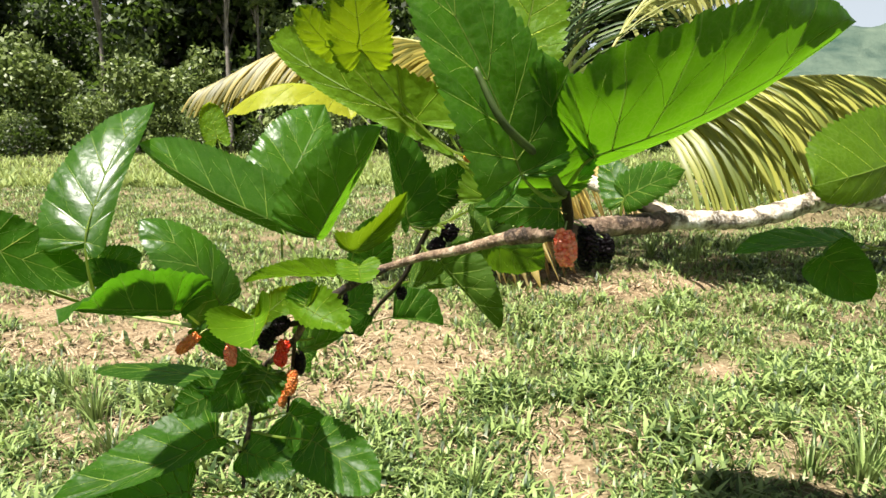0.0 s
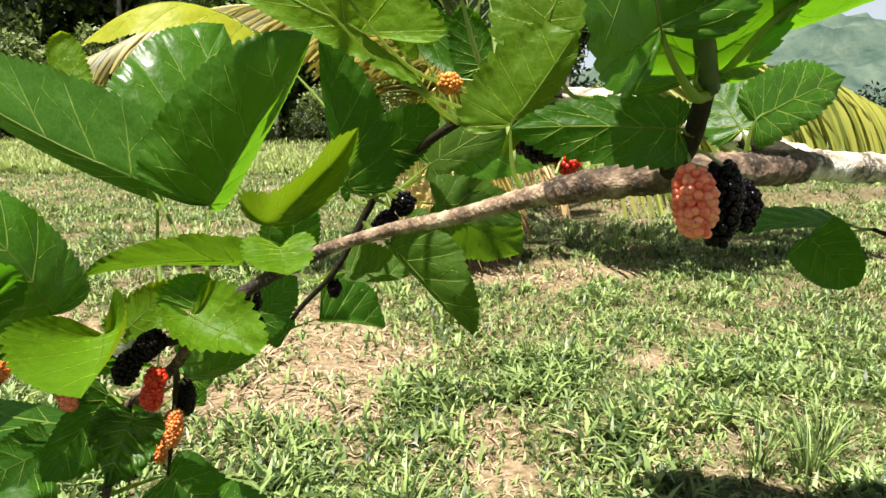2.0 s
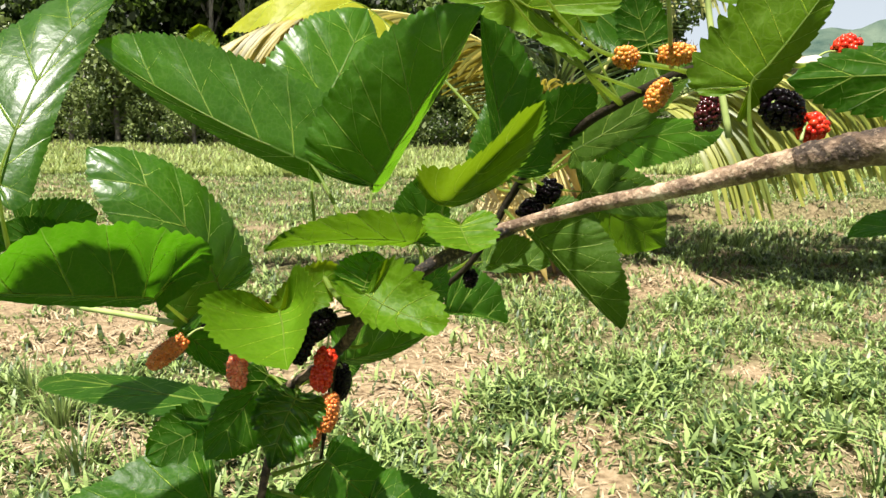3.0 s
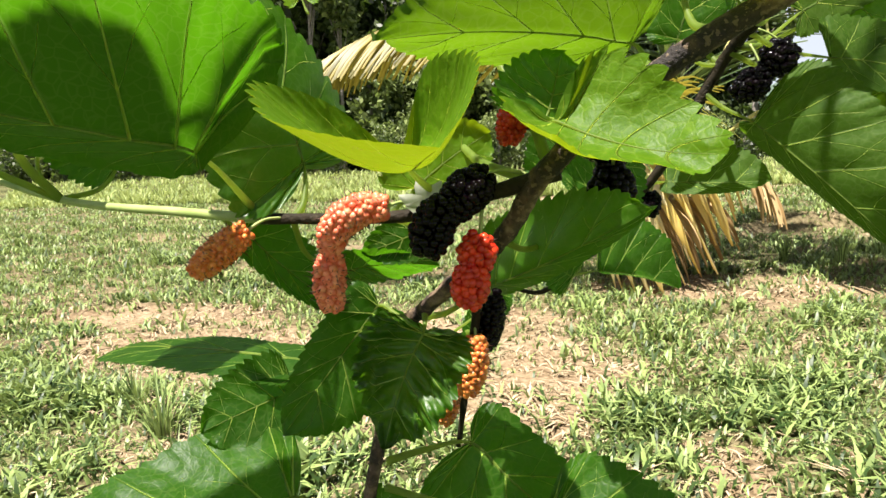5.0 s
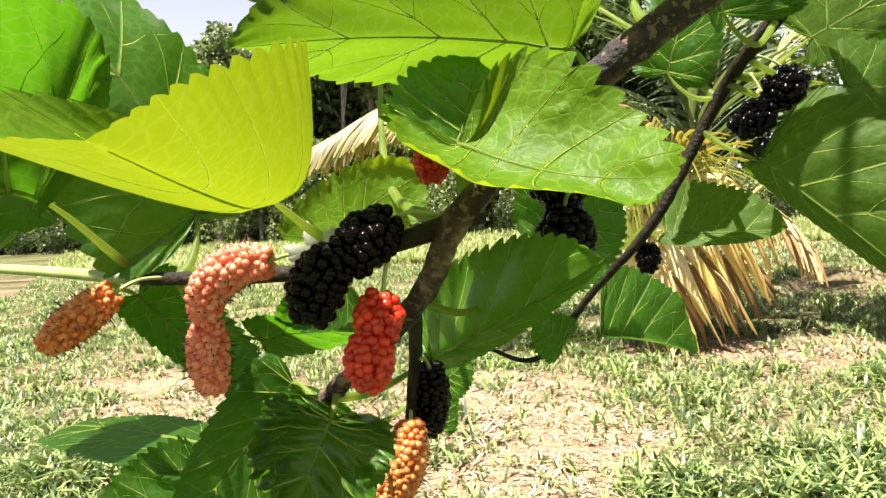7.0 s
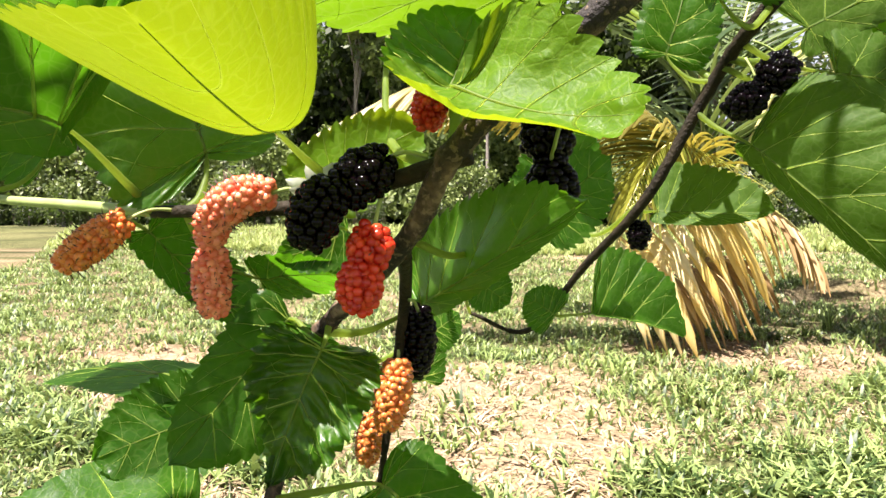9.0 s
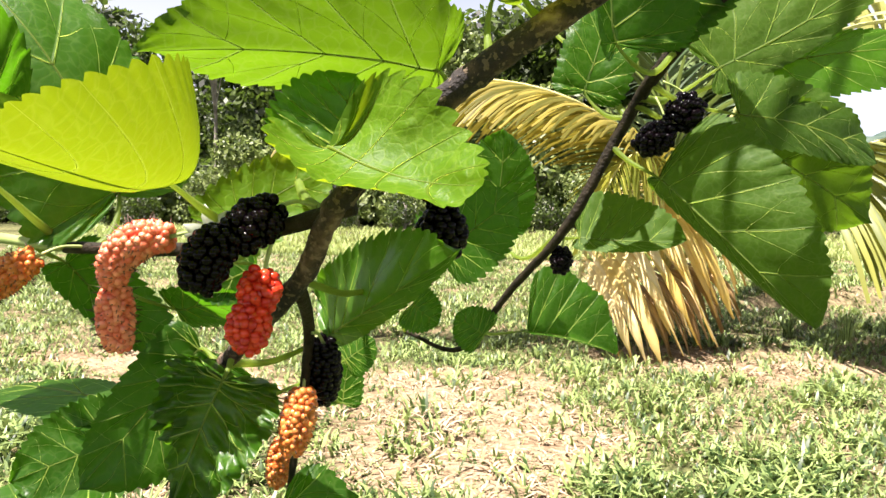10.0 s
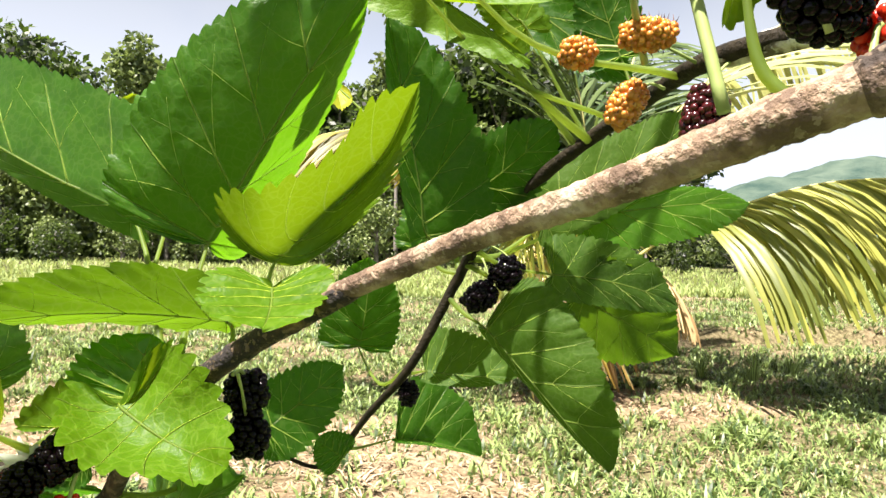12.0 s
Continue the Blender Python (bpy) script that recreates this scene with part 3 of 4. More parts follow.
    for sgn in (1, -1):
        for k in range(1, 7):
            row = round((rows - 1) * k / 7)
            wide = dirs[sgn][1]
            pts = [(*(verts[row * cols + half + sgn * j]), (0.00018 + 0.0072 * wide) * (0.42 if mat in (YOUNG, TENDER, FRESH) else 1.0) * (1 - 0.82 * j / half) * (0.7 if k > 4 else 1.0)) for j in range(0, half)]
            tv, tf = tube(pts, 5, 2)
            o = len(rib_v)
            rib_v += tv
            rib_f += [tuple(i + o for i in g) for g in tf]
            for lead in () if mat in (YOUNG, TENDER, FRESH) else (1, -1):
                fork = [(*verts[min(rows - 1, max(0, row + round(lead * teeth * 5 / 7 * 0.17 * (j - 2)))) * cols + half + sgn * j], (0.00007 + 0.0020 * wide) * (1 - 0.75 * (j - 2) / 4)) for j in range(2, 7)]
                if k > 1 or lead > 0:
                    tv, tf = tube(fork, 4, 2)
                    o = len(rib_v)
                    rib_v += tv
                    rib_f += [tuple(i + o for i in g) for g in tf]
    mesh_object("vein", rib_v, rib_f, YOUNG_VEIN if mat in (YOUNG, TENDER, FRESH) else VEIN, ob, "pale raised side veins")
    gap = base - stem
    sag = stem + gap * 0.5 + (along * -0.25 + Vector((0, 0, -0.15))) * gap.length * 0.5
    r = 0.0010 + 0.0050 * length
    under = [follow(mids, q) for q in (0.0, 0.2, 0.45, 0.7, 0.95)] if bowl else [base + along * (q * length) + n * (arch * length * 4 * q * (1 - q)) + left * (bend * length * 4 * q * (1 - q)) for q in (0.0, 0.2, 0.45, 0.7, 0.95)]
    pts = [(*stem, r * 1.25), (*sag, r)] + [(*p, r * g) for p, g in zip(under, (0.46, 0.32, 0.22, 0.13, 0.06))]
    v, f = tube(pts, 7, 6)
    mesh_object("petiole", v, f, PETIOLE, ob)
    return ob


def berry(points, radius, mat, hairs=0, stem=None, label="", bump_size=1.0):
    """A mulberry: drupelets packed round a bent core, with a stalk and, when unripe, fine hairs."""
    c = spline(points, 10)
    rng = random.Random(round(c[0][0] * 9973 + c[0][2] * 7907))
    seg = [float(np.linalg.norm(c[i + 1] - c[i])) for i in range(len(c) - 1)]
    total = sum(seg)
    bm = bmesh.new()
    rings = max(5, round(total / (radius * 0.32)))
    hair_v, hair_f = [], []
    for j in range(rings + 1):
        q = j / rings
        at, i = q * total, 0
        while i < len(seg) - 1 and at > seg[i]:
            at -= seg[i]
            i += 1
        p = Vector(c[i]).lerp(Vector(c[i + 1]), min(1, at / max(seg[i], 1e-6)))
        d = (Vector(c[i + 1]) - Vector(c[i])).normalized()
        a = d.cross(Vector((0.3, 0.2, 0.93))).normalized()
        b = d.cross(a)
        prof = max(0.28, math.sin(math.pi * (0.10 + 0.82 * q)) ** 0.45)
        around = max(5, round(14 * prof))
        for k in range(around):
            w = 2 * math.pi * (k + 0.5 * (j % 2)) / around + rng.uniform(-0.2, 0.2)
            o = a * math.cos(w) + b * math.sin(w)
            size = radius * 0.245 * rng.uniform(0.86, 1.16) * bump_size
            centre = p + o * (radius * prof * rng.uniform(0.82, 0.88)) + d * rng.uniform(-0.12, 0.12) * radius
            m = Matrix.Translation(centre) @ o.to_track_quat("Z", "Y").to_matrix().to_4x4() @ Matrix.Diagonal((1, 1, 1.15, 1))
            bmesh.ops.create_icosphere(bm, subdivisions=2, radius=size, matrix=m)
            if rng.random() < hairs:
                h = centre + o * size
                tip = h + (o + Vector((rng.uniform(-.5, .5), rng.uniform(-.5, .5), rng.uniform(-.5, .5)))) * radius * rng.uniform(0.24, 0.50)
                e = o.cross(d) * radius * 0.045
                g = d * radius * 0.045
                n0 = len(hair_v)
                hair_v += [h + e, h - e * 0.5 + g, h - e * 0.5 - g, tip]
                hair_f += [(n0, n0 + 1, n0 + 3), (n0 + 1, n0 + 2, n0 + 3), (n0 + 2, n0, n0 + 3)]
    me = bpy.data.meshes.new("berry")
    bm.to_mesh(me)
    bm.free()
    me.materials.append(mat)
    me.polygons.foreach_set("use_smooth", [True] * len(me.polygons))
    ob = tagged(new("berry", me), label)
    ob.parent = tree
    core_v, core_f = tube([(*q, radius * (0.55 if k == 0 else 0.62 if k == len(points) - 1 else 0.84)) for k, q in enumerate(points)], 10, 4)
    mesh_object("core", core_v, core_f, mat, ob)
    if hair_v:
        mesh_object("hair", hair_v, hair_f, HAIR, ob, "fine dark fruit hairs")
    if stem:
        v, f = tube([(*stem, 0.0009), (*((Vector(stem) + Vector(points[0])) / 2 + Vector((0, 0, 0.002))), 0.0007), (*points[0], 0.0009)], 6, 5)
        mesh_object("stalk", v, f, STEM, ob)
    return ob


def bract(at, ways, size):
    """A few small papery scales at the foot of a fruit stalk."""
    verts, faces = [], []
    for w in ways:
        d = Vector(w).normalized()
        a = d.cross(Vector((0.2, 1, 0.1))).normalized()
        n = d.cross(a)
        n0 = len(verts)
        for q, wide, lift in ((0, 0.10, 0), (0.35, 0.26, 0.10), (0.7, 0.20, 0.12), (1.0, 0.02, 0.02)):
            p = Vector(at) + d * (size * q) + n * (size * lift)
            verts += [p + a * size * wide, p + n * size * 0.06, p - a * size * wide]
        faces += [(n0 + 3 * i + k, n0 + 3 * i + k + 1, n0 + 3 * i + k + 4, n0 + 3 * i + k + 3) for i in range(3) for k in range(2)]
    return mesh_object("bract", verts, faces, BRACT, tree, "small papery white bract")


bract((-.172, .813, .906), ((-0.3, -0.2, 1), (-1, -0.3, 0.4), (0.5, -0.4, 0.8), (-0.6, -0.8, 0.1)), .013)

OR, RD, BK, AM = "half-ripe orange mulberry with dark hairs", "ripening red mulberry", "ripe glossy black mulberry", "unripe amber mulberry"
berry([(-.253, .819, .896), (-.262, .815, .889), (-.273, .811, .880)], .0066, HONEY, 0.8, (-.242, .835, .900), OR)
berry([(-.189, .809, .906), (-.200, .809, .905), (-.210, .810, .898), (-.2135, .811, .888)], .0068, ORANGE, 0.75, (-.178, .818, .905), OR)
berry([(-.214, .814, .886), (-.2165, .817, .874), (-.2165, .819, .862)], .0066, ORANGE, 0.75, (-.205, .822, .899), OR)
berry([(-.150, .812, .917), (-.156, .807, .911), (-.163, .803, .905)], .0085, BLACK, 0, (-.135, .815, .918), BK)
berry([(-.163, .800, .908), (-.1685, .797, .899), (-.171, .796, .889)], .0082, BLACK, 0, (-.160, .812, .912), BK)
berry([(-.151, .805, .894), (-.1525, .804, .887), (-.153, .803, .881)], .0072, RED, 0.05, (-.150, .812, .906), RD)
berry([(-.1535, .801, .882), (-.155, .801, .875), (-.1555, .801, .868)], .0072, RED, 0.05, (-.149, .815, .885), RD)
berry([(-.151, .870, .856), (-.153, .876, .843), (-.156, .884, .826)], .0078, BLACK, 0, (-.152, .858, .863), BK)
berry([(-.159, .866, .835), (-.161, .864, .822), (-.163, .863, .808)], .0074, HONEY, 0.75, (-.160, .871, .842), OR)
berry([(-.174, .878, .806), (-.176, .880, .795), (-.178, .880, .785)], .0062, HONEY, 0.75, (-.167, .873, .81), OR)
berry([(-0.098, 0.858, 0.936), (-0.097, 0.857, 0.928), (-0.096, 0.856, 0.919)], .0098, BLACK, 0, (-.088, .815, .945), BK)
berry([(-0.096, 0.855, 0.916), (-0.095, 0.854, 0.908), (-0.094, 0.853, 0.900)], .0100, BLACK, 0, (-.086, .815, .945), BK)
berry([(-.040, 1.070, .889), (-.040, 1.070, .881), (-.041, 1.070, .873)], .0078, BLACK, 0, (-.036, 1.058, .906), "small ripe black mulberry")
berry([(0.040, 1.030, 0.986), (0.034, 1.028, 0.981), (0.027, 1.025, 0.973)], .0116, BLACK, 0, (.020, 1.03, 1.0), BK)
berry([(0.023, 1.023, 0.969), (0.015, 1.020, 0.963), (0.006, 1.018, 0.957)], .0100, BLACK, 0, (.016, 1.03, .99), BK)
berry([(-.137, .835, .945), (-.139, .836, .937), (-.140, .837, .930)], .0062, RED, 0.1, (-.118, .815, .928), RD)
berry([(.1215, .603, 1.048), (.122, .599, 1.038), (.1225, .596, 1.025)], .0082, ORANGE, 0.1, (.127, .62, 1.056), OR)
berry([(.140, .612, 1.050), (.1415, .613, 1.036), (.1415, .615, 1.018)], .0080, BLACK, 0, (.130, .625, 1.056), BK)
berry([(.156, .624, 1.040), (.1575, .625, 1.032), (.1575, .625, 1.022)], .0082, BLACK, 0, (.135, .64, 1.050), BK)
berry([(.076, .686, 1.058), (.083, .690, 1.054), (.090, .695, 1.051)], .0085, BLACK, 0, (.082, .685, 1.045), BK)
berry([(.095, .690, 1.048), (.099, .692, 1.046), (.103, .694, 1.044)], .0068, RED, 0.05, (.090, .684, 1.040), RD)
berry([(.170, .80, 1.092), (.176, .80, 1.094), (.182, .80, 1.095)], .0078, RED, 0.1, (.150, .79, 1.086), RD)
berry([(.106, .827, 1.066), (.1055, .828, 1.056), (.103, .830, 1.044)], .0088, CRIMSON, 0, (.122, .842, 1.083), "dark red-black mulberry")
berry([(.052, .873, 1.096), (.058, .873, 1.094), (.066, .873, 1.093)], .0078, AMBER, 0.3, (.090, .865, 1.093), AM)
berry([(.074, .842, 1.093), (.085, .842, 1.0935), (.095, .842, 1.094)], .0070, AMBER, 0.3, (.110, .855, 1.085), AM)
berry([(.086, .861, 1.075), (.080, .861, 1.067), (.075, .861, 1.058)], .0076, AMBER, 0.3, (.104, .885, 1.08), AM)

leaf((-0.127, 0.882, 0.998), (-0.044, 0.877, 1.129), (0.274, -0.938, -0.214), 0.061, 0.050, 0, -60, 0.04, 0.00, 0.05, MID, (-0.104, 0.802, 0.937))
leaf((-0.193, 0.995, 1.038), (-0.150, 1.100, 1.160), (0.364, -0.767, 0.529), 0.066, 0.035, 0, 0, 0.04, 0.00, 0.05, GLOSSY, (-0.129, 0.811, 0.913))
leaf((-0.176, 0.899, 1.013), (-0.369, 0.965, 1.107), (-0.195, -0.944, 0.265), 0.016, 0.056, -40, 0, 0.04, 0.12, 0.05, GLOSSY, (-0.124, 0.808, 0.920))
leaf((-0.384, 0.843, 0.999), (-0.358, 0.996, 1.162), (0.172, -0.732, 0.660), 0.062, 0.022, -6, -6, 0.04, 0.00, 0.05, GLOSSY, (-0.382, 0.877, 0.908))
leaf((-0.263, 0.801, 0.930), (-0.345, 0.711, 0.958), (-0.424, 0.598, 0.680), 0.075, 0.030, 0, 30, 0.04, 0.00, 0.08, LEAF, (-0.254, 0.839, 0.899))
leaf((-0.235, 0.847, 0.923), (-0.315, 0.833, 1.027), (0.722, -0.493, 0.485), 0.040, 0.045, -20, 0, 0.15, 0.00, 0.05, GLOSSY, (-0.237, 0.834, 0.899))
leaf((-0.179, 0.792, 0.925), (-0.149, 0.678, 0.929), (0.307, 0.035, -0.951), 0.040, 0.035, -37, -37, 0.04, 0.00, 0.05, TENDER, (-0.162, 0.816, 0.908),
     bowl=([(-0.179, 0.792, 0.925), (-0.170, 0.761, 0.922), (-0.160, 0.719, 0.925), (-0.149, 0.678, 0.929)],
           [(-0.179, 0.792, 0.925), (-0.197, 0.772, 0.944), (-0.208, 0.734, 0.949), (-0.195, 0.704, 0.938), (-0.171, 0.684, 0.932), (-0.149, 0.678, 0.929)],
           [(-0.179, 0.792, 0.925), (-0.167, 0.784, 0.957), (-0.147, 0.742, 0.955), (-0.144, 0.697, 0.940), (-0.149, 0.678, 0.929)]))
leaf((-0.123, 0.791, 0.937), (-0.071, 0.765, 0.924), (-0.187, -0.725, 0.662), 0.028, 0.019, 17, 17, 0.04, 0.00, 0.03, YOUNG, (-0.114, 0.805, 0.928), bowl=([(-0.123, 0.791, 0.937), (-0.104, 0.782, 0.929), (-0.086, 0.774, 0.925), (-0.071, 0.765, 0.924)], [(-0.123, 0.791, 0.937), (-0.119, 0.792, 0.947), (-0.113, 0.793, 0.957), (-0.104, 0.794, 0.961), (-0.090, 0.785, 0.955), (-0.078, 0.781, 0.941), (-0.070, 0.766, 0.930), (-0.071, 0.765, 0.924)], [(-0.123, 0.791, 0.937), (-0.131, 0.790, 0.943), (-0.141, 0.789, 0.946), (-0.136, 0.772, 0.938), (-0.123, 0.756, 0.931), (-0.114, 0.756, 0.925), (-0.102, 0.758, 0.923), (-0.090, 0.761, 0.921), (-0.079, 0.764, 0.918), (-0.071, 0.765, 0.924)]))
leaf((-0.092, 0.819, 0.966), (-0.185, 0.782, 0.966), (-0.194, 0.483, 0.854), 0.026, 0.036, 11, 11, 0.04, 0.00, 0.05, SHADED_OLIVE, (-0.089, 0.797, 0.950))
leaf((-0.073, 0.820, 0.991), (-0.011, 0.795, 1.061), (-0.610, -0.745, 0.270), 0.030, 0.030, 0, 0, 0.04, 0.00, 0.05, FRESH, (-0.067, 0.789, 0.964), bowl=([(-0.073, 0.820, 0.991), (-0.053, 0.818, 1.009), (-0.030, 0.820, 1.034), (-0.011, 0.795, 1.061)], [(-0.073, 0.820, 0.991), (-0.087, 0.807, 1.000), (-0.089, 0.799, 1.018), (-0.066, 0.786, 1.020), (-0.043, 0.795, 1.035), (-0.029, 0.788, 1.052), (-0.011, 0.795, 1.061)], [(-0.073, 0.820, 0.991), (-0.061, 0.832, 0.994), (-0.033, 0.801, 1.010), (-0.018, 0.796, 1.030), (-0.012, 0.790, 1.047), (-0.011, 0.795, 1.061)]))
leaf((-0.063, 0.786, 0.983), (-0.057, 0.756, 0.972), (-0.040, 0.329, -0.944), 0.026, 0.023, -20, -20, 0.04, 0.00, 0.08, YOUNG, (-0.055, 0.784, 0.972))
leaf((-0.018, 0.945, 1.004), (-0.043, 0.935, 1.135), (0.498, -0.866, 0.031), 0.016, 0.043, 21, 21, 0.04, 0.00, 0.05, LEAF, (0.022, 1.001, 1.012))
leaf((0.004, 0.990, 1.030), (0.060, 0.962, 1.076), (0.236, 0.932, 0.275), 0.028, 0.028, 0, 0, 0.04, 0.00, 0.05, LEAF, (0.026, 0.997, 1.017))
leaf((0.020, 1.029, 0.938), (0.101, 0.986, 0.851), (-0.680, -0.670, -0.297), 0.052, 0.017, -14, -14, 0.04, 0.00, 0.05, SHADED_OLIVE, (-0.009, 1.044, 0.960))
leaf((-0.098, 1.169, 0.901), (-0.089, 1.163, 0.986), (0.228, -0.970, -0.089), 0.041, 0.037, -16, -16, 0.04, 0.00, 0.05, LEAF, (-0.037, 1.057, 0.906))
leaf((-0.066, 1.208, 0.803), (0.020, 1.242, 0.777), (0.434, -0.560, 0.706), 0.066, 0.014, 39, 39, 0.04, 0.00, 0.05, LEAF, (-0.103, 1.115, 0.822))
leaf((-0.153, 0.884, 0.857), (-0.082, 0.815, 0.904), (-0.535, -0.777, -0.333), 0.034, 0.010, -33, -33, 0.04, 0.00, 0.05, GLOSSY, (-0.185, 0.845, 0.851))
leaf((-0.101, 0.900, 0.898), (-0.067, 0.942, 0.926), (-0.522, 0.720, -0.458), 0.022, 0.022, 0, 0, 0.04, 0.00, 0.05, LEAF, (-0.144, 0.822, 0.890))
leaf((0.067, 1.032, 0.979), (0.174, 1.085, 0.952), (0.473, -0.853, 0.220), 0.033, 0.020, 0, 0, 0.04, 0.00, 0.05, SHADED_OLIVE, (0.011, 1.018, 0.996))
leaf((0.088, 1.055, 0.960), (0.182, 1.104, 0.910), (-0.275, 0.895, 0.350), 0.042, 0.042, 0, 0, 0.04, 0.00, 0.05, SHADED_OLIVE, (0.004, 1.031, 0.985))
leaf((0.101, 1.100, 1.023), (0.250, 1.138, 1.040), (0.206, -0.937, 0.283), 0.020, 0.033, 0, 0, 0.04, 0.00, 0.05, MID, (0.006, 1.027, 0.989))
leaf((-0.027, 1.079, 0.897), (0.046, 1.067, 0.897), (-0.147, -0.899, 0.413), 0.037, 0.010, 0, 0, 0.04, 0.00, 0.05, SHADED_OLIVE, (-0.042, 1.061, 0.900))
leaf((-0.028, 1.044, 0.997), (-0.010, 1.070, 1.083), (0.208, -0.947, 0.247), 0.024, 0.028, 3, 3, 0.04, 0.00, 0.05, LEAF, (0.000, 1.040, 0.978))
leaf((0.065, 1.076, 1.017), (0.214, 1.138, 1.119), (0.277, -0.945, 0.173), 0.040, 0.020, 0, 0, 0.04, 0.00, 0.05, SHADED_OLIVE, (0.006, 1.027, 0.989))
leaf((-0.250, 0.895, 0.812), (-0.552, 1.140, 0.735), (-0.399, -0.213, 0.892), 0.030, 0.028, 8, -25, 0.04, 0.00, 0.05, LEAF, (-0.201, 0.857, 0.830))
leaf((-0.206, 0.861, 0.853), (-0.251, 0.839, 0.794), (-0.363, 0.929, -0.071), 0.019, 0.035, -6, -6, 0.04, 0.00, 0.05, LEAF, (-0.190, 0.850, 0.845))
leaf((-0.263, 0.884, 0.799), (-0.308, 0.866, 0.782), (-0.106, 0.979, -0.171), 0.026, 0.026, 0, 0, 0.04, 0.00, 0.05, LEAF, (-0.205, 0.858, 0.830))
leaf((-0.179, 0.829, 0.848), (-0.197, 0.820, 0.797), (-0.224, 0.929, -0.295), 0.027, 0.026, 20, -10, 0.04, 0.00, 0.42, GLOSSY, (-0.180, 0.840, 0.856))
leaf((-0.161, 0.847, 0.789), (-0.071, 0.816, 0.728), (-0.068, 0.847, -0.527), 0.040, 0.026, 10, 10, 0.04, 0.00, 0.05, LEAF, (-0.197, 0.826, 0.789))
leaf((-0.249, 0.841, 0.761), (-0.397, 0.752, 0.732), (-0.032, 0.354, -0.935), 0.067, 0.020, 0, 0, 0.04, 0.00, 0.05, LEAF, (-0.210, 0.829, 0.749))
leaf((-0.213, 0.829, 0.749), (-0.143, 0.826, 0.729), (-0.108, 0.857, -0.505), 0.026, 0.026, 0, 0, 0.04, 0.00, 0.05, LEAF, (-0.207, 0.831, 0.762))
leaf((-0.126, 0.804, 0.775), (-0.043, 0.758, 0.741), (0.153, 0.754, -0.639), 0.036, 0.036, 0, 0, 0.04, 0.00, 0.05, LEAF, (-0.200, 0.833, 0.772))
leaf((-0.281, 0.828, 0.697), (-0.386, 0.778, 0.706), (-0.414, 0.777, -0.474), 0.042, 0.042, 0, 0, 0.04, 0.00, 0.05, LEAF, (-0.217, 0.829, 0.697))
leaf((0.133, 0.564, 1.107), (0.303, 0.562, 1.196), (0.343, -0.654, -0.674), 0.073, 0.020, -12, -12, 0.04, 0.00, 0.05, MID, (0.118, 0.588, 1.084))
leaf((0.108, 0.580, 1.084), (0.093, 0.535, 1.174), (-0.067, -0.926, -0.371), 0.031, 0.031, -13, -13, 0.04, 0.00, 0.05, MID, (0.118, 0.588, 1.080))
leaf((0.083, 0.556, 1.096), (0.005, 0.548, 1.246), (0.133, -0.961, 0.243), 0.040, 0.040, 22, 22, 0.04, 0.00, 0.05, MID, (0.118, 0.588, 1.078))
leaf((0.083, 0.566, 1.175), (0.099, 0.579, 1.247), (0.045, 0.980, -0.196), 0.027, 0.027, 0, 0, 0.04, 0.00, 0.05, YOUNG, (0.118, 0.588, 1.082))
leaf((-0.008, 0.913, 1.134), (-0.193, 0.971, 1.238), (-0.323, -0.945, -0.046), 0.020, 0.053, 0, 0, 0.04, 0.00, 0.05, YOUNG, (0.077, 0.945, 1.063))
leaf((-0.061, 0.845, 1.209), (-0.061, 0.790, 1.292), (0.05, -0.84, -0.54), 0.035, 0.035, 0, 0, 0.04, 0.00, 0.05, YOUNG, (0.110, 0.874, 1.083))
leaf((-0.096, 0.866, 1.215), (-0.126, 0.836, 1.255), (0.05, -0.80, -0.60), 0.021, 0.021, 0, 0, 0.04, 0.00, 0.05, YOUNG, (0.089, 0.930, 1.072))
leaf((0.016, 0.981, 1.177), (0.101, 0.936, 1.095), (0.367, 0.923, -0.117), 0.022, 0.022, 0, 0, 0.04, 0.00, 0.05, LEAF, (0.072, 0.953, 1.059))
leaf((-0.386, 1.311, 1.108), (-0.401, 1.323, 1.171), (-0.283, 0.929, -0.239), 0.024, 0.024, 0, 0, 0.04, 0.00, 0.05, YOUNG, (-0.376, 1.306, 1.083))
leaf((0.067, 0.690, 1.065), (0.097, 0.684, 1.111), (-0.016, -0.994, -0.105), 0.031, 0.012, -17, -17, 0.04, 0.00, 0.05, FRESH, (0.075, 0.684, 1.030))
leaf((0.118, 0.610, 1.065), (0.053, 0.631, 1.064), (0.409, 0.908, -0.087), 0.014, 0.017, 12, 12, 0.04, 0.00, 0.05, LEAF, (0.124, 0.607, 1.063))
leaf((0.096, 0.737, 1.119), (0.121, 0.745, 1.181), (-0.108, -0.979, 0.172), 0.035, 0.020, 0, 0, 0.04, 0.00, 0.05, FRESH, (0.150, 0.790, 1.082))
leaf((0.181, 0.658, 1.069), (0.235, 0.670, 1.091), (0.143, -0.972, 0.185), 0.019, 0.015, 0, 0, 0.04, 0.00, 0.05, GLOSSY, (0.182, 0.663, 1.045))
leaf((0.186, 0.678, 1.064), (0.174, 0.706, 1.101), (0.391, 0.798, -0.458), 0.017, 0.017, 0, 0, 0.04, 0.00, 0.05, LEAF, (0.190, 0.665, 1.045))
leaf((0.453, 0.728, 1.095), (0.349, 0.682, 1.075), (0.286, -0.844, 0.454), 0.030, 0.057, -35, 0, 0.04, 0.00, 0.12, FRESH, (0.432, 0.767, 1.049))
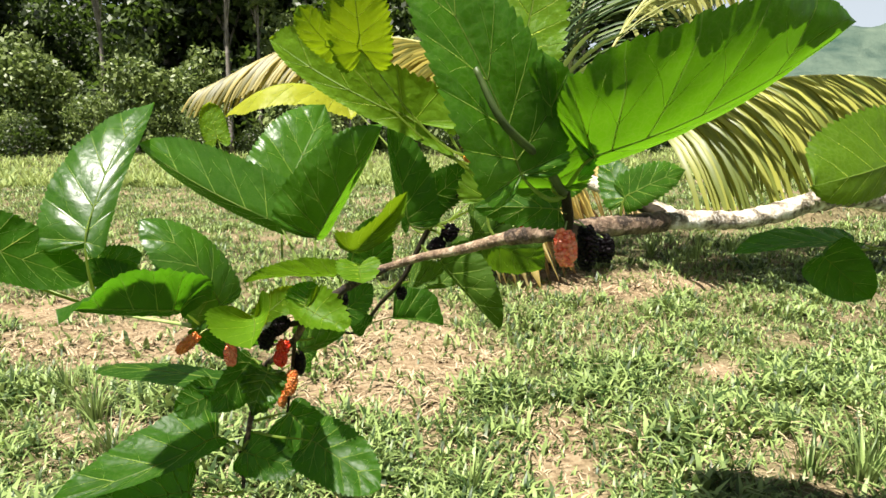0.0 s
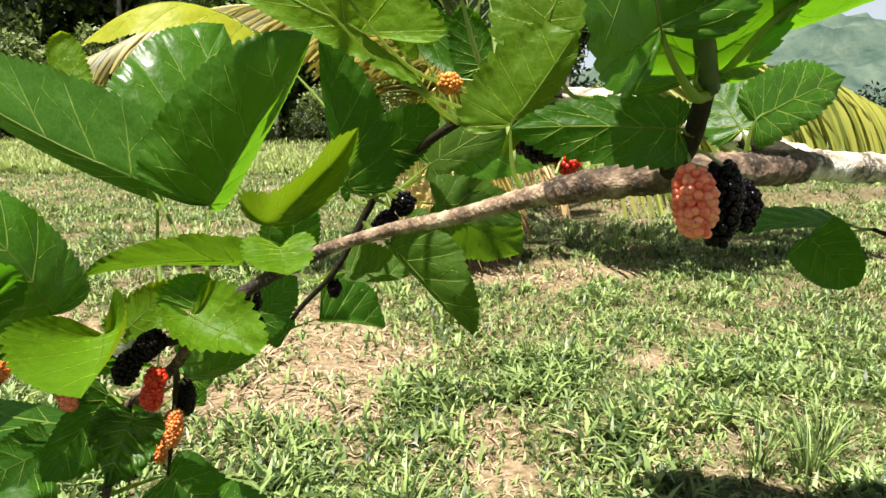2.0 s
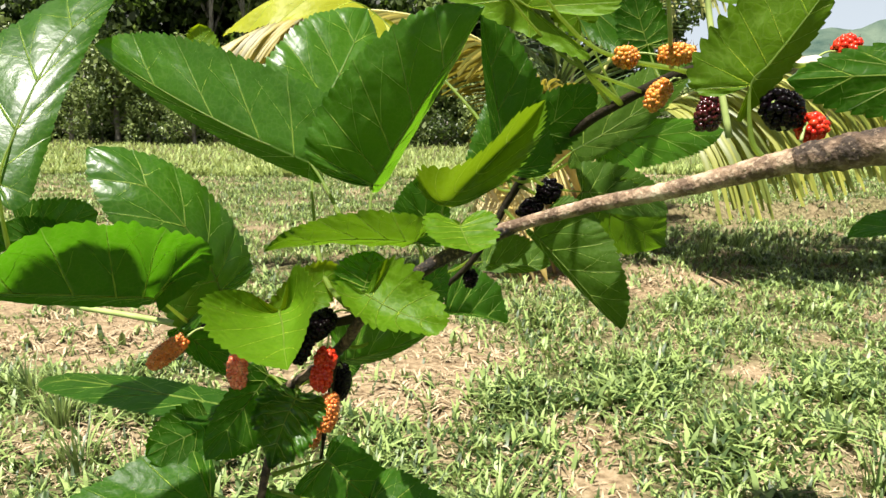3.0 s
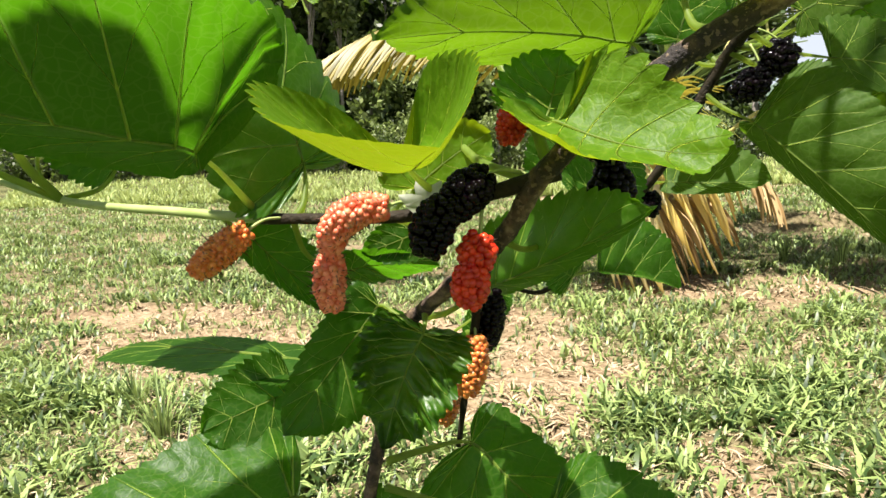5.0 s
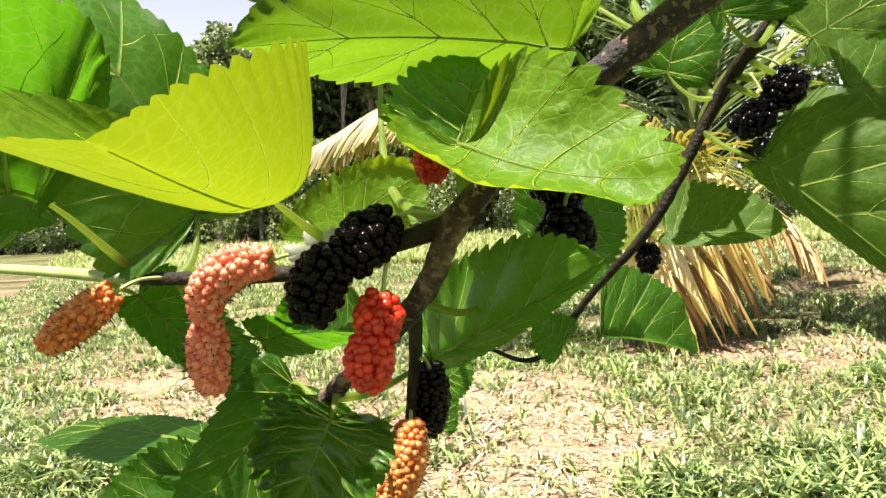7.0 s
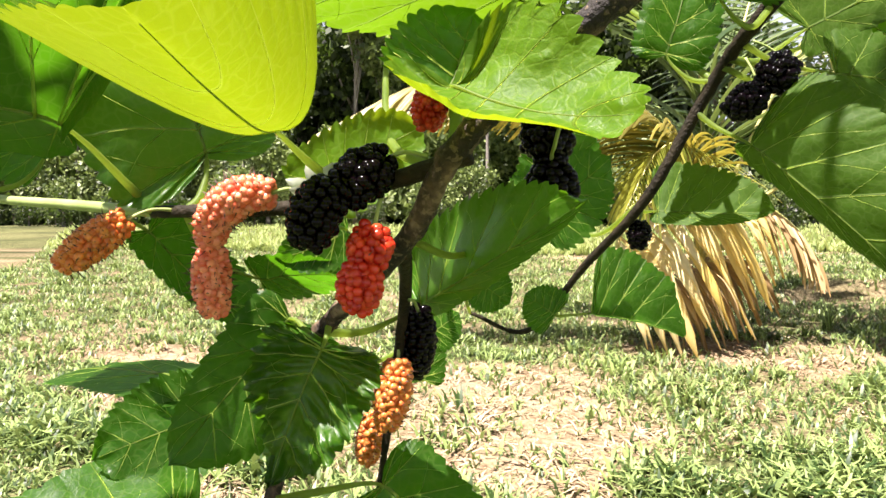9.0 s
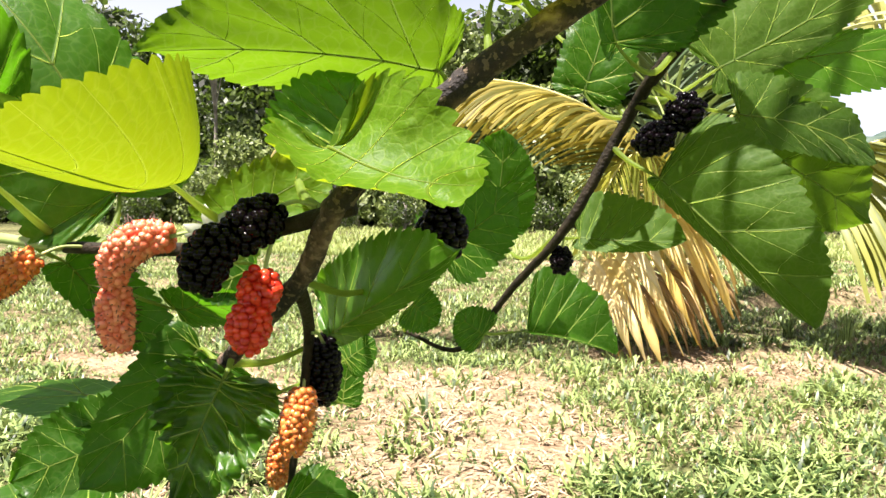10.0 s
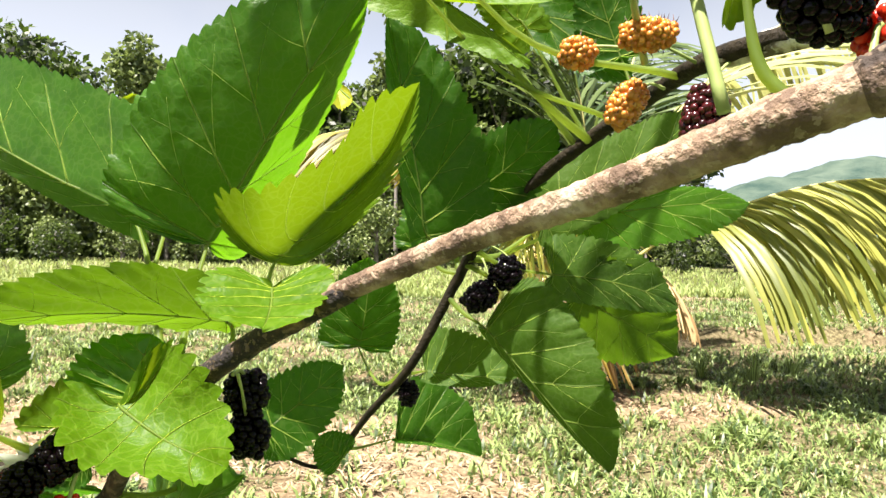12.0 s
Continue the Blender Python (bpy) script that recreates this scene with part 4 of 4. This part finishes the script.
leaf((0.883, 1.486, 0.881), (0.654, 1.529, 0.849), (-0.169, -0.184, 0.968), 0.030, 0.088, 0, 0, 0.04, 0.00, 0.05, LEAF, (0.955, 1.485, 0.869))
leaf((0.795, 1.442, 0.865), (0.919, 1.465, 0.766), (0.026, 0.965, 0.260), 0.058, 0.058, 0, 0, 0.04, 0.00, 0.05, LEAF, (0.955, 1.485, 0.869))
leaf((-0.464, 0.783, 1.010), (-0.390, 0.855, 0.953), (-0.759, 0.356, -0.544), 0.039, 0.051, -2, -2, 0.04, 0.00, 0.05, LEAF, (-0.382, 0.877, 0.908))
leaf((-0.423, 0.926, 0.955), (-0.360, 0.929, 0.969), (-0.032, 0.995, -0.094), 0.023, 0.023, 0, 0, 0.04, 0.00, 0.05, LEAF, (-0.382, 0.877, 0.908))
leaf((-0.146, 1.275, 1.172), (-0.337, 1.217, 1.144), (0.016, -0.479, 0.878), 0.048, 0.040, -25, -35, 0.25, 0.00, 0.05, YELLOW, (0.000, 1.040, 0.978))
leaf((-0.125, 0.801, 0.937), (-0.119, 0.808, 0.962), (-0.440, 0.889, -0.125), 0.019, 0.024, 0, 0, 0.04, 0.00, 0.05, MID, (-0.114, 0.805, 0.928))
leaf((-0.097, 1.096, 0.819), (-0.119, 1.093, 0.835), (-0.180, 0.980, -0.082), 0.019, 0.019, 0, 0, 0.04, 0.00, 0.05, LEAF, (-0.098, 1.110, 0.829))
leaf((-0.157, 0.924, 0.836), (-0.144, 0.937, 0.845), (-0.484, 0.776, -0.405), 0.012, 0.012, 0, 0, 0.04, 0.00, 0.05, LEAF, (-0.201, 0.857, 0.835))
leaf((-0.149, 1.068, 0.845), (-0.129, 1.071, 0.831), (-0.193, 0.976, -0.098), 0.018, 0.018, 0, 0, 0.04, 0.00, 0.05, LEAF, (-0.165, 1.120, 0.815))
leaf((-0.164, 0.941, 0.807), (-0.160, 0.944, 0.838), (-0.216, 0.974, -0.061), 0.011, 0.011, 0, 0, 0.04, 0.00, 0.05, LEAF, (-0.170, 0.936, 0.819))
leaf((0.092, 0.932, 1.109), (0.075, 0.931, 1.161), (0.261, 0.961, 0.093), 0.020, 0.020, 0, 0, 0.04, 0.00, 0.05, LEAF, (0.101, 0.915, 1.080))
leaf((0.039, 0.949, 1.131), (0.011, 0.948, 1.161), (0.173, 0.966, 0.193), 0.015, 0.015, 0, 0, 0.04, 0.00, 0.05, YOUNG, (0.077, 0.945, 1.063))
leaf((-0.273, 0.863, 0.890), (-0.218, 0.866, 0.845), (-0.458, 0.729, -0.508), 0.012, 0.019, 0, 0, 0.04, 0.00, 0.05, LEAF, (-0.277, 0.846, 0.901))
leaf((-0.227, 0.877, 0.868), (-0.177, 0.875, 0.870), (-0.009, 0.624, 0.781), 0.022, 0.016, 0, 0, 0.04, 0.00, 0.05, LEAF, (-0.237, 0.834, 0.899))
leaf((-0.181, 0.866, 0.891), (-0.215, 0.870, 0.878), (0.113, 0.994, -0.007), 0.013, 0.013, 0, 0, 0.04, 0.00, 0.05, LEAF, (-0.194, 0.822, 0.901))
leaf((-0.183, 0.848, 0.911), (-0.151, 0.876, 0.935), (-0.509, 0.818, -0.267), 0.018, 0.018, 0, 0, 0.04, 0.00, 0.05, YOUNG, (-0.194, 0.822, 0.901))
leaf((-0.369, 0.915, 0.930), (-0.426, 0.910, 0.963), (-0.211, 0.948, -0.240), 0.024, 0.024, 0, 0, 0.04, 0.00, 0.05, LEAF, (-0.382, 0.877, 0.908))



# Limb assumed above the view, added to bear the shadow-casting leaves.
branch([(1.19, 1.05, .32, .026), (1.12, 1.14, 1.0, .018), (.84, 1.2, 1.54, .012), (.42, 1.34, 1.88, .006)], PALE_BARK, 12, 10, 0.15, 100, name="limb", label="unseen upper mulberry limb added with shading leaves")
# Twig and leaf added out of view, only to shade the large left leaf.
branch([(.45, 1.33, 1.86, .006), (.16, 1.08, 1.62, .0045), (-.12, .80, 1.44, .0035), (-.44, .62, 1.36, .002)], TWIG, 8, 8, 0.12, 100, name="twig", label="unseen upper twig added to carry a shading leaf")
leaf((-.37, .665, 1.365), (-.46, .625, 1.345), (0.1, -0.1, 1), .031, .031, 6, 6, .06, 0, .05, LEAF, (-.33, .68, 1.385))
# Unseen crown leaves, placed to throw the shadow on the grass at right.
crown = random.Random(41)
for k in range(104):
    q = crown.random()
    stem_at = Vector((1.2, 1.14, 1.5)).lerp(Vector((.42, 1.34, 1.87)), q)
    way = Vector((crown.uniform(-1, 1), crown.uniform(-1, 1), crown.uniform(-0.35, 0.6))).normalized()
    start = stem_at + way * 0.10
    leaf(start, start + way * 0.16 + Vector((0, 0, -0.04)), (crown.uniform(-.4, .4), crown.uniform(-.4, .4), 1), .06, .06, 8, 8, .06, 0, .06, LEAF, stem_at)


# ---- coconut palm ----
def frond(parent, rib, leaflets, length, droop, mat, seed, label="", spread=0.5, name="frond", width=0.009, bare=0.16):
    """A feather leaf: a tapering rib with paired folded leaflets that hang from it."""
    rng = random.Random(seed)
    c = spline([(*p, 0.0) for p in rib], 16)[:, :3]
    n = len(c)
    rv, rf = tube([(*p, 0.016 * (1 - 0.85 * i / (len(rib) - 1))) for i, p in enumerate(rib)], 7, 8)
    body = mesh_object(name, rv, rf, RACHIS, parent, label)
    verts, faces = [], []
    for j in range(leaflets):
        q = bare + (1 - bare) * j / leaflets
        x = q * (n - 1)
        i = min(int(x), n - 2)
        p = Vector(c[i]).lerp(Vector(c[i + 1]), x - i)
        d = (Vector(c[i + 1]) - Vector(c[i])).normalized()
        sidev = d.cross(Vector((0, 0, 1))).normalized()
        ln = length * (math.sin(math.pi * (0.16 + 0.78 * q)) ** 0.6) * rng.uniform(0.85, 1.1)
        for sg in (1, -1):
            go = (sidev * sg * spread + d * 0.55 + Vector((0, 0, 0.18 - 0.55 * droop))).normalized()
            go = (go + Vector((rng.uniform(-.12, .12), rng.uniform(-.12, .12), rng.uniform(-.08, .08)))).normalized()
            w = width * rng.uniform(0.8, 1.2)
            pts, cur, way = [], p.copy(), go.copy()
            for k in range(6):
                pts.append(cur.copy())
                way = (way + Vector((0, 0, -droop * 0.45))).normalized()
                cur = cur + way * (ln / 5)
            base = len(verts)
            for k, pt in enumerate(pts):
                ww = w * (0.5 + 1.0 * math.sin(math.pi * min(0.95, 0.15 + k / 5 * 0.85)))
                across = way.cross(sidev * sg + Vector((0, 0, 0.2))).normalized()
                verts += [pt + across * ww, pt + Vector((0, 0, 0.35 * ww)), pt - across * ww]
            for k in range(5):
                o = base + 3 * k
                faces += [(o, o + 1, o + 4, o + 3), (o + 1, o + 2, o + 5, o + 4)]
    mesh_object("leaflet", verts, faces, mat, body, "narrow hanging leaflets")
    return body


palm = tagged(new("coconut_palm"), "young coconut palm with arching yellow-green fronds on the meadow", "palm")
v, f = tube([(0.80, 5.4, -0.05, .07), (0.80, 5.4, 0.10, .06), (0.80, 5.39, 0.26, .05), (0.80, 5.36, 0.46, .035)], 14, 6, 0.12, 9)
mesh_object("trunk", v, f, PALM_BARK, palm, "short fibrous palm stem")
frond(palm, [(0.82, 5.3, 0.45), (1.15, 5.15, 0.95), (1.65, 4.95, 1.24), (2.3, 4.9, 1.43), (3.1, 4.9, 1.42), (3.9, 4.95, 1.15)], 140, 1.0, 0.74, FROND, 11, width=0.0125, bare=0.33)
frond(palm, [(0.80, 5.3, 0.5), (1.0, 5.1, 1.2), (1.35, 5.05, 1.9), (1.95, 5.1, 2.45), (2.7, 5.2, 2.75), (3.6, 5.3, 2.6)], 96, 1.4, 0.42, PALE_FROND, 12, width=0.0125, bare=0.34)
frond(palm, [(0.76, 5.25, 0.5), (0.66, 4.95, 1.15), (0.25, 4.8, 1.52), (-0.3, 4.75, 1.70), (-0.95, 4.75, 1.68), (-1.65, 4.75, 1.38)], 180, 0.70, 0.42, OLIVE_FROND, 13, spread=0.42, width=0.0075)
frond(palm, [(0.8, 5.3, 0.5), (0.78, 5.2, 1.3), (0.70, 5.25, 2.1), (0.42, 5.3, 2.75), (-0.05, 5.4, 3.1), (-0.7, 5.5, 3.0)], 110, 1.0, 0.32, DARK_FROND, 14, width=0.012)
frond(palm, [(0.82, 5.35, 0.5), (0.95, 5.5, 1.4), (1.15, 5.8, 2.2), (1.4, 6.3, 2.75), (1.7, 7.0, 2.8)], 70, 0.9, 0.4, DARK_FROND, 15, width=0.012)
frond(palm, [(0.78, 5.28, 0.42), (0.72, 5.1, 0.95), (0.62, 4.9, 1.25), (0.42, 4.65, 1.2), (0.22, 4.4, 0.85)], 60, 0.6, 0.6, FROND, 16, width=0.008)


def collapsed_frond(parent, ridge, feet, mat, seed, label):
    """An old leaf folded down: leaflets still joined near the rib and split at the ends."""
    rng = random.Random(seed)
    top, end = spline(ridge, 12), spline(feet, 12)
    n, cols = 24, 9
    verts, faces = [], []
    for j in range(n):
        q = j / (n - 1)
        a, b = Vector(top[round(q * (len(top) - 1))]), Vector(end[round(q * (len(end) - 1))])
        b = a.lerp(b, rng.uniform(0.82, 1.06)) + Vector((rng.uniform(-.05, .05), rng.uniform(-.08, .08), 0))
        split = rng.uniform(0.55, 0.92)
        wide = (Vector(end[-1]) - Vector(end[0])).length / n * 0.62
        across = (Vector(end[-1]) - Vector(end[0])).normalized()
        for k in range(cols):
            s = k / (cols - 1)
            p = a.lerp(b, s) + Vector((0, -0.30 * math.sin(math.pi * s * 0.8) + 0.02 * noise.noise((q * 9, s * 4, 1)), 0.10 * math.sin(math.pi * s)))
            w = wide * (0.35 + 0.9 * min(s / 0.4, 1)) * (1 if s < split else max(0.06, 1 - (s - split) / (1.02 - split)) * 0.5)
            twist = Vector((0, 0.012, 0)) * (1 if s < split else 2.5 * rng.random())
            verts += [p - across * w + twist, p + Vector((0, -0.02, 0.006)), p + across * w + twist]
        for k in range(cols - 1):
            o = (j * cols + k) * 3
            faces += [(o, o + 1, o + 4, o + 3), (o + 1, o + 2, o + 5, o + 4)]
    body = mesh_object("frond", verts, faces, mat, parent, label)
    rv, rf = tube([(*p, 0.018) for p in ridge], 7, 6)
    mesh_object("rib", rv, rf, RACHIS, body)
    return body


collapsed_frond(palm, [(0.20, 5.08, 0.40), (0.29, 5.23, 0.77), (0.51, 5.39, 1.06), (0.89, 5.56, 1.16)], [(0.42, 4.69, -0.03), (0.70, 4.74, 0.04), (1.01, 4.90, 0.14), (1.24, 5.17, 0.45)], STRAW_FROND, 17, "pale yellow dry frond folded to the ground")
collapsed_frond(palm, [(0.48, 5.33, 0.30), (0.68, 5.43, 0.49), (0.96, 5.53, 0.54)], [(0.67, 5.03, -0.05), (0.94, 5.09, 0.05), (1.21, 5.25, 0.25)], DRY_FROND, 18, "brown split dry frond at the palm foot")
frond(palm, [(0.72, 5.38, 0.98), (1.02, 5.27, 0.97), (1.32, 5.2, 0.78), (1.52, 5.2, 0.5)], 26, 0.48, 0.55, DRY_FROND, 19, "thin brown dry frond", width=0.006)


# ---- forest edge ----
def foliage(centres, count, leaf_size, seed):
    rng = np.random.default_rng(seed)
    verts, faces = [], []
    weights = np.array([c[3] ** 2 for c in centres])
    pick = rng.choice(len(centres), count, p=weights / weights.sum())
    for j in pick:
        cx, cy, cz, r = centres[j]
        d = rng.normal(size=3)
        d /= np.linalg.norm(d)
        q = np.array((cx, cy, cz)) + d * r * (0.62 + 0.45 * rng.random()) * np.array((1, 1, 0.8))
        a = rng.normal(size=3) + np.array((0, 0, -0.4))
        a /= np.linalg.norm(a)
        b = np.cross(a, d + 0.6 * rng.normal(size=3))
        b /= np.linalg.norm(b) + 1e-9
        s = leaf_size * (0.6 + 0.8 * rng.random())
        i = len(verts)
        verts += [q, q + a * s * 0.5 + b * s * 0.28, q + a * s, q + a * s * 0.5 - b * s * 0.28]
        faces.append((i, i + 1, i + 2, i + 3))
    return verts, faces


def forest_tree(height, spread, seed, mat, count, leaf_size, label, low=0.25, name="forest_tree"):
    rng = random.Random(seed)
    ob = tagged(new(name), label, "tree" if name == "forest_tree" else "shrub", "trees along the forest edge")
    lean = rng.uniform(-0.3, 0.3)
    pts = [(0, 0, -0.1, 0.05 * spread + 0.03), (lean * 0.4, 0, height * 0.4, 0.035 * spread + 0.02), (lean, 0.1, height * 0.85, 0.015 * spread + 0.01)]
    tv, tf = tube(pts, 8, 6, 0.1, 2)
    centres = []
    for k in range(11):
        q = low + (1 - low) * rng.random()
        an, rr = rng.random() * 6.28, spread * rng.uniform(0.2, 0.75) * (1.15 - 0.6 * q)
        e = (lean * q + math.cos(an) * rr, math.sin(an) * rr, height * q)
        centres.append((*e, spread * rng.uniform(0.28, 0.5)))
        s = (lean * q * 0.8, 0, height * max(0.15, q - 0.25), 0.02 * spread)
        lv, lf = tube([s, ((s[0] + e[0]) / 2, (s[1] + e[1]) / 2, (s[2] + e[2]) / 2 + 0.1, 0.013 * spread), (*e, 0.006 * spread)], 5, 4)
        off = len(tv)
        tv += lv
        tf += [tuple(i + off for i in g) for g in lf]
    mesh_object("trunk", tv, tf, TREE_BARK, ob, "grey trunk with limbs")
    cv, cf = foliage(centres, count, leaf_size, seed)
    mesh_object("crown", cv, cf, mat, ob, smooth=False)
    return ob


kinds = [forest_tree(11, 4.2, 21, TREE_LEAF, 5200, 0.42, "tall dark green forest tree with dense foliage", 0.12),
         forest_tree(8, 3.6, 22, TREE_LEAF, 4600, 0.38, "dark green broadleaf tree at the forest edge", 0.08),
         # The sunlit look of this tree comes from its paler foliage colour.
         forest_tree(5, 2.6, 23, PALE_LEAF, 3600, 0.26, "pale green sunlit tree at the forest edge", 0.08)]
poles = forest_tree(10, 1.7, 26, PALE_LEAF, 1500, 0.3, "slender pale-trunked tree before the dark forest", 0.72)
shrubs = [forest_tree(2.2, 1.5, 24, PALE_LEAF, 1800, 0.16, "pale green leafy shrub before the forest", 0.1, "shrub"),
          forest_tree(1.5, 1.3, 25, TREE_LEAF, 1500, 0.15, "low dark green shrub before the forest", 0.1, "shrub")]
rng = random.Random(8)
first = {}


def plant(kind, x, y, s):
    m = pose(x, y, 0, 0, 0, rng.uniform(0, 360))
    if kind not in first:
        first[kind] = True
        kind.matrix_basis = m @ Matrix.Diagonal((s, s, s, 1))
    else:
        c = copy_thing(kind, m)
        c.scale = (s, s, s)


for i in range(34):
    x = -34 + 1.35 * i + rng.uniform(-0.6, 0.6)
    plant(kinds[i % 2], x, 30 + 0.10 * (x + 20) + rng.uniform(-1, 4), rng.uniform(0.8, 1.1) * (1.25 if x < -21.6 else 0.66 if x < -14.8 else 0.98))
for i in range(24):
    x = -30 + 1.5 * i + rng.uniform(-0.5, 0.5)
    plant(kinds[i % 2], x, 37 + rng.uniform(-1, 2), rng.uniform(0.9, 1.15) * (1.1 if x < -21.6 else 0.62 if x < -14.8 else 0.95))
for x, y, q in ((-13.8, 33.2, 1.12), (-12.3, 32.6, 1.15), (-10.9, 33.4, 1.1), (-9.4, 32.8, 1.1)):
    plant(kinds[1], x, y, q)
for i in range(11):
    x = -29 + 3.2 * i + rng.uniform(-1, 1)
    plant(kinds[2], x, 27.5 + rng.uniform(-1, 1.5), rng.uniform(0.75, 1.1))
for x, y, q in ((-13.4, 26.6, 0.9), (-8.7, 26.9, 1.0), (-7.6, 27.4, 0.8), (-21.6, 27.0, 1.0), (-3.2, 27.2, 0.85)):
    plant(poles, x, y, q)
for i in range(30):
    x = -27 + 1.3 * i + rng.uniform(-0.5, 0.5)
    plant(shrubs[i % 2], x, 25.6 + rng.uniform(-1.2, 1.2), rng.uniform(0.6, 1.1))


# ---- hills ----
def hill(cx, cy, rx, ry, height, seed, label):
    verts, faces, n, m = [], [], 70, 26
    for j in range(m):
        for i in range(n):
            u, w = i / (n - 1) * 2 - 1, j / (m - 1) * 2 - 1
            x, y = cx + u * rx, cy + w * ry
            e = max(0.0, 1 - u * u) ** 0.8 * max(0.0, 1 - w * w)
            z = height * e * (0.8 + 0.35 * noise.noise((u * 2.2 + seed, w * 2, 0.5)) + 0.12 * noise.noise((u * 9 + seed, w * 7, 1.5)) + 0.05 * noise.noise((u * 30, w * 20, seed)))
            verts.append((x, y, z - 1.0))
    faces = [(j * n + i, j * n + i + 1, (j + 1) * n + i + 1, (j + 1) * n + i) for j in range(m - 1) for i in range(n - 1)]
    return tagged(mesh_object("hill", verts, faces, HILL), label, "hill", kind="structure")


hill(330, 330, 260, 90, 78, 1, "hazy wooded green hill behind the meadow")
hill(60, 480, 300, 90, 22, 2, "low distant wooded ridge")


def far_woods():
    """The broken line of distant trees between the meadow and the hills."""
    rng = random.Random(77)
    centres = []
    for k in range(90):
        x = -40 + 3.6 * k + rng.uniform(-2, 2)
        r = rng.uniform(2.5, 5.5)
        centres += [(x, 170 + rng.uniform(-12, 12), r * 0.7, r), (x + rng.uniform(-2, 2), 172, r * 1.7, r * 0.6)]
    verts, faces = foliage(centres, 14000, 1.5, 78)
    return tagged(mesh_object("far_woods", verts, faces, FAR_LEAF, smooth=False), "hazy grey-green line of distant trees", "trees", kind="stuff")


far_woods()
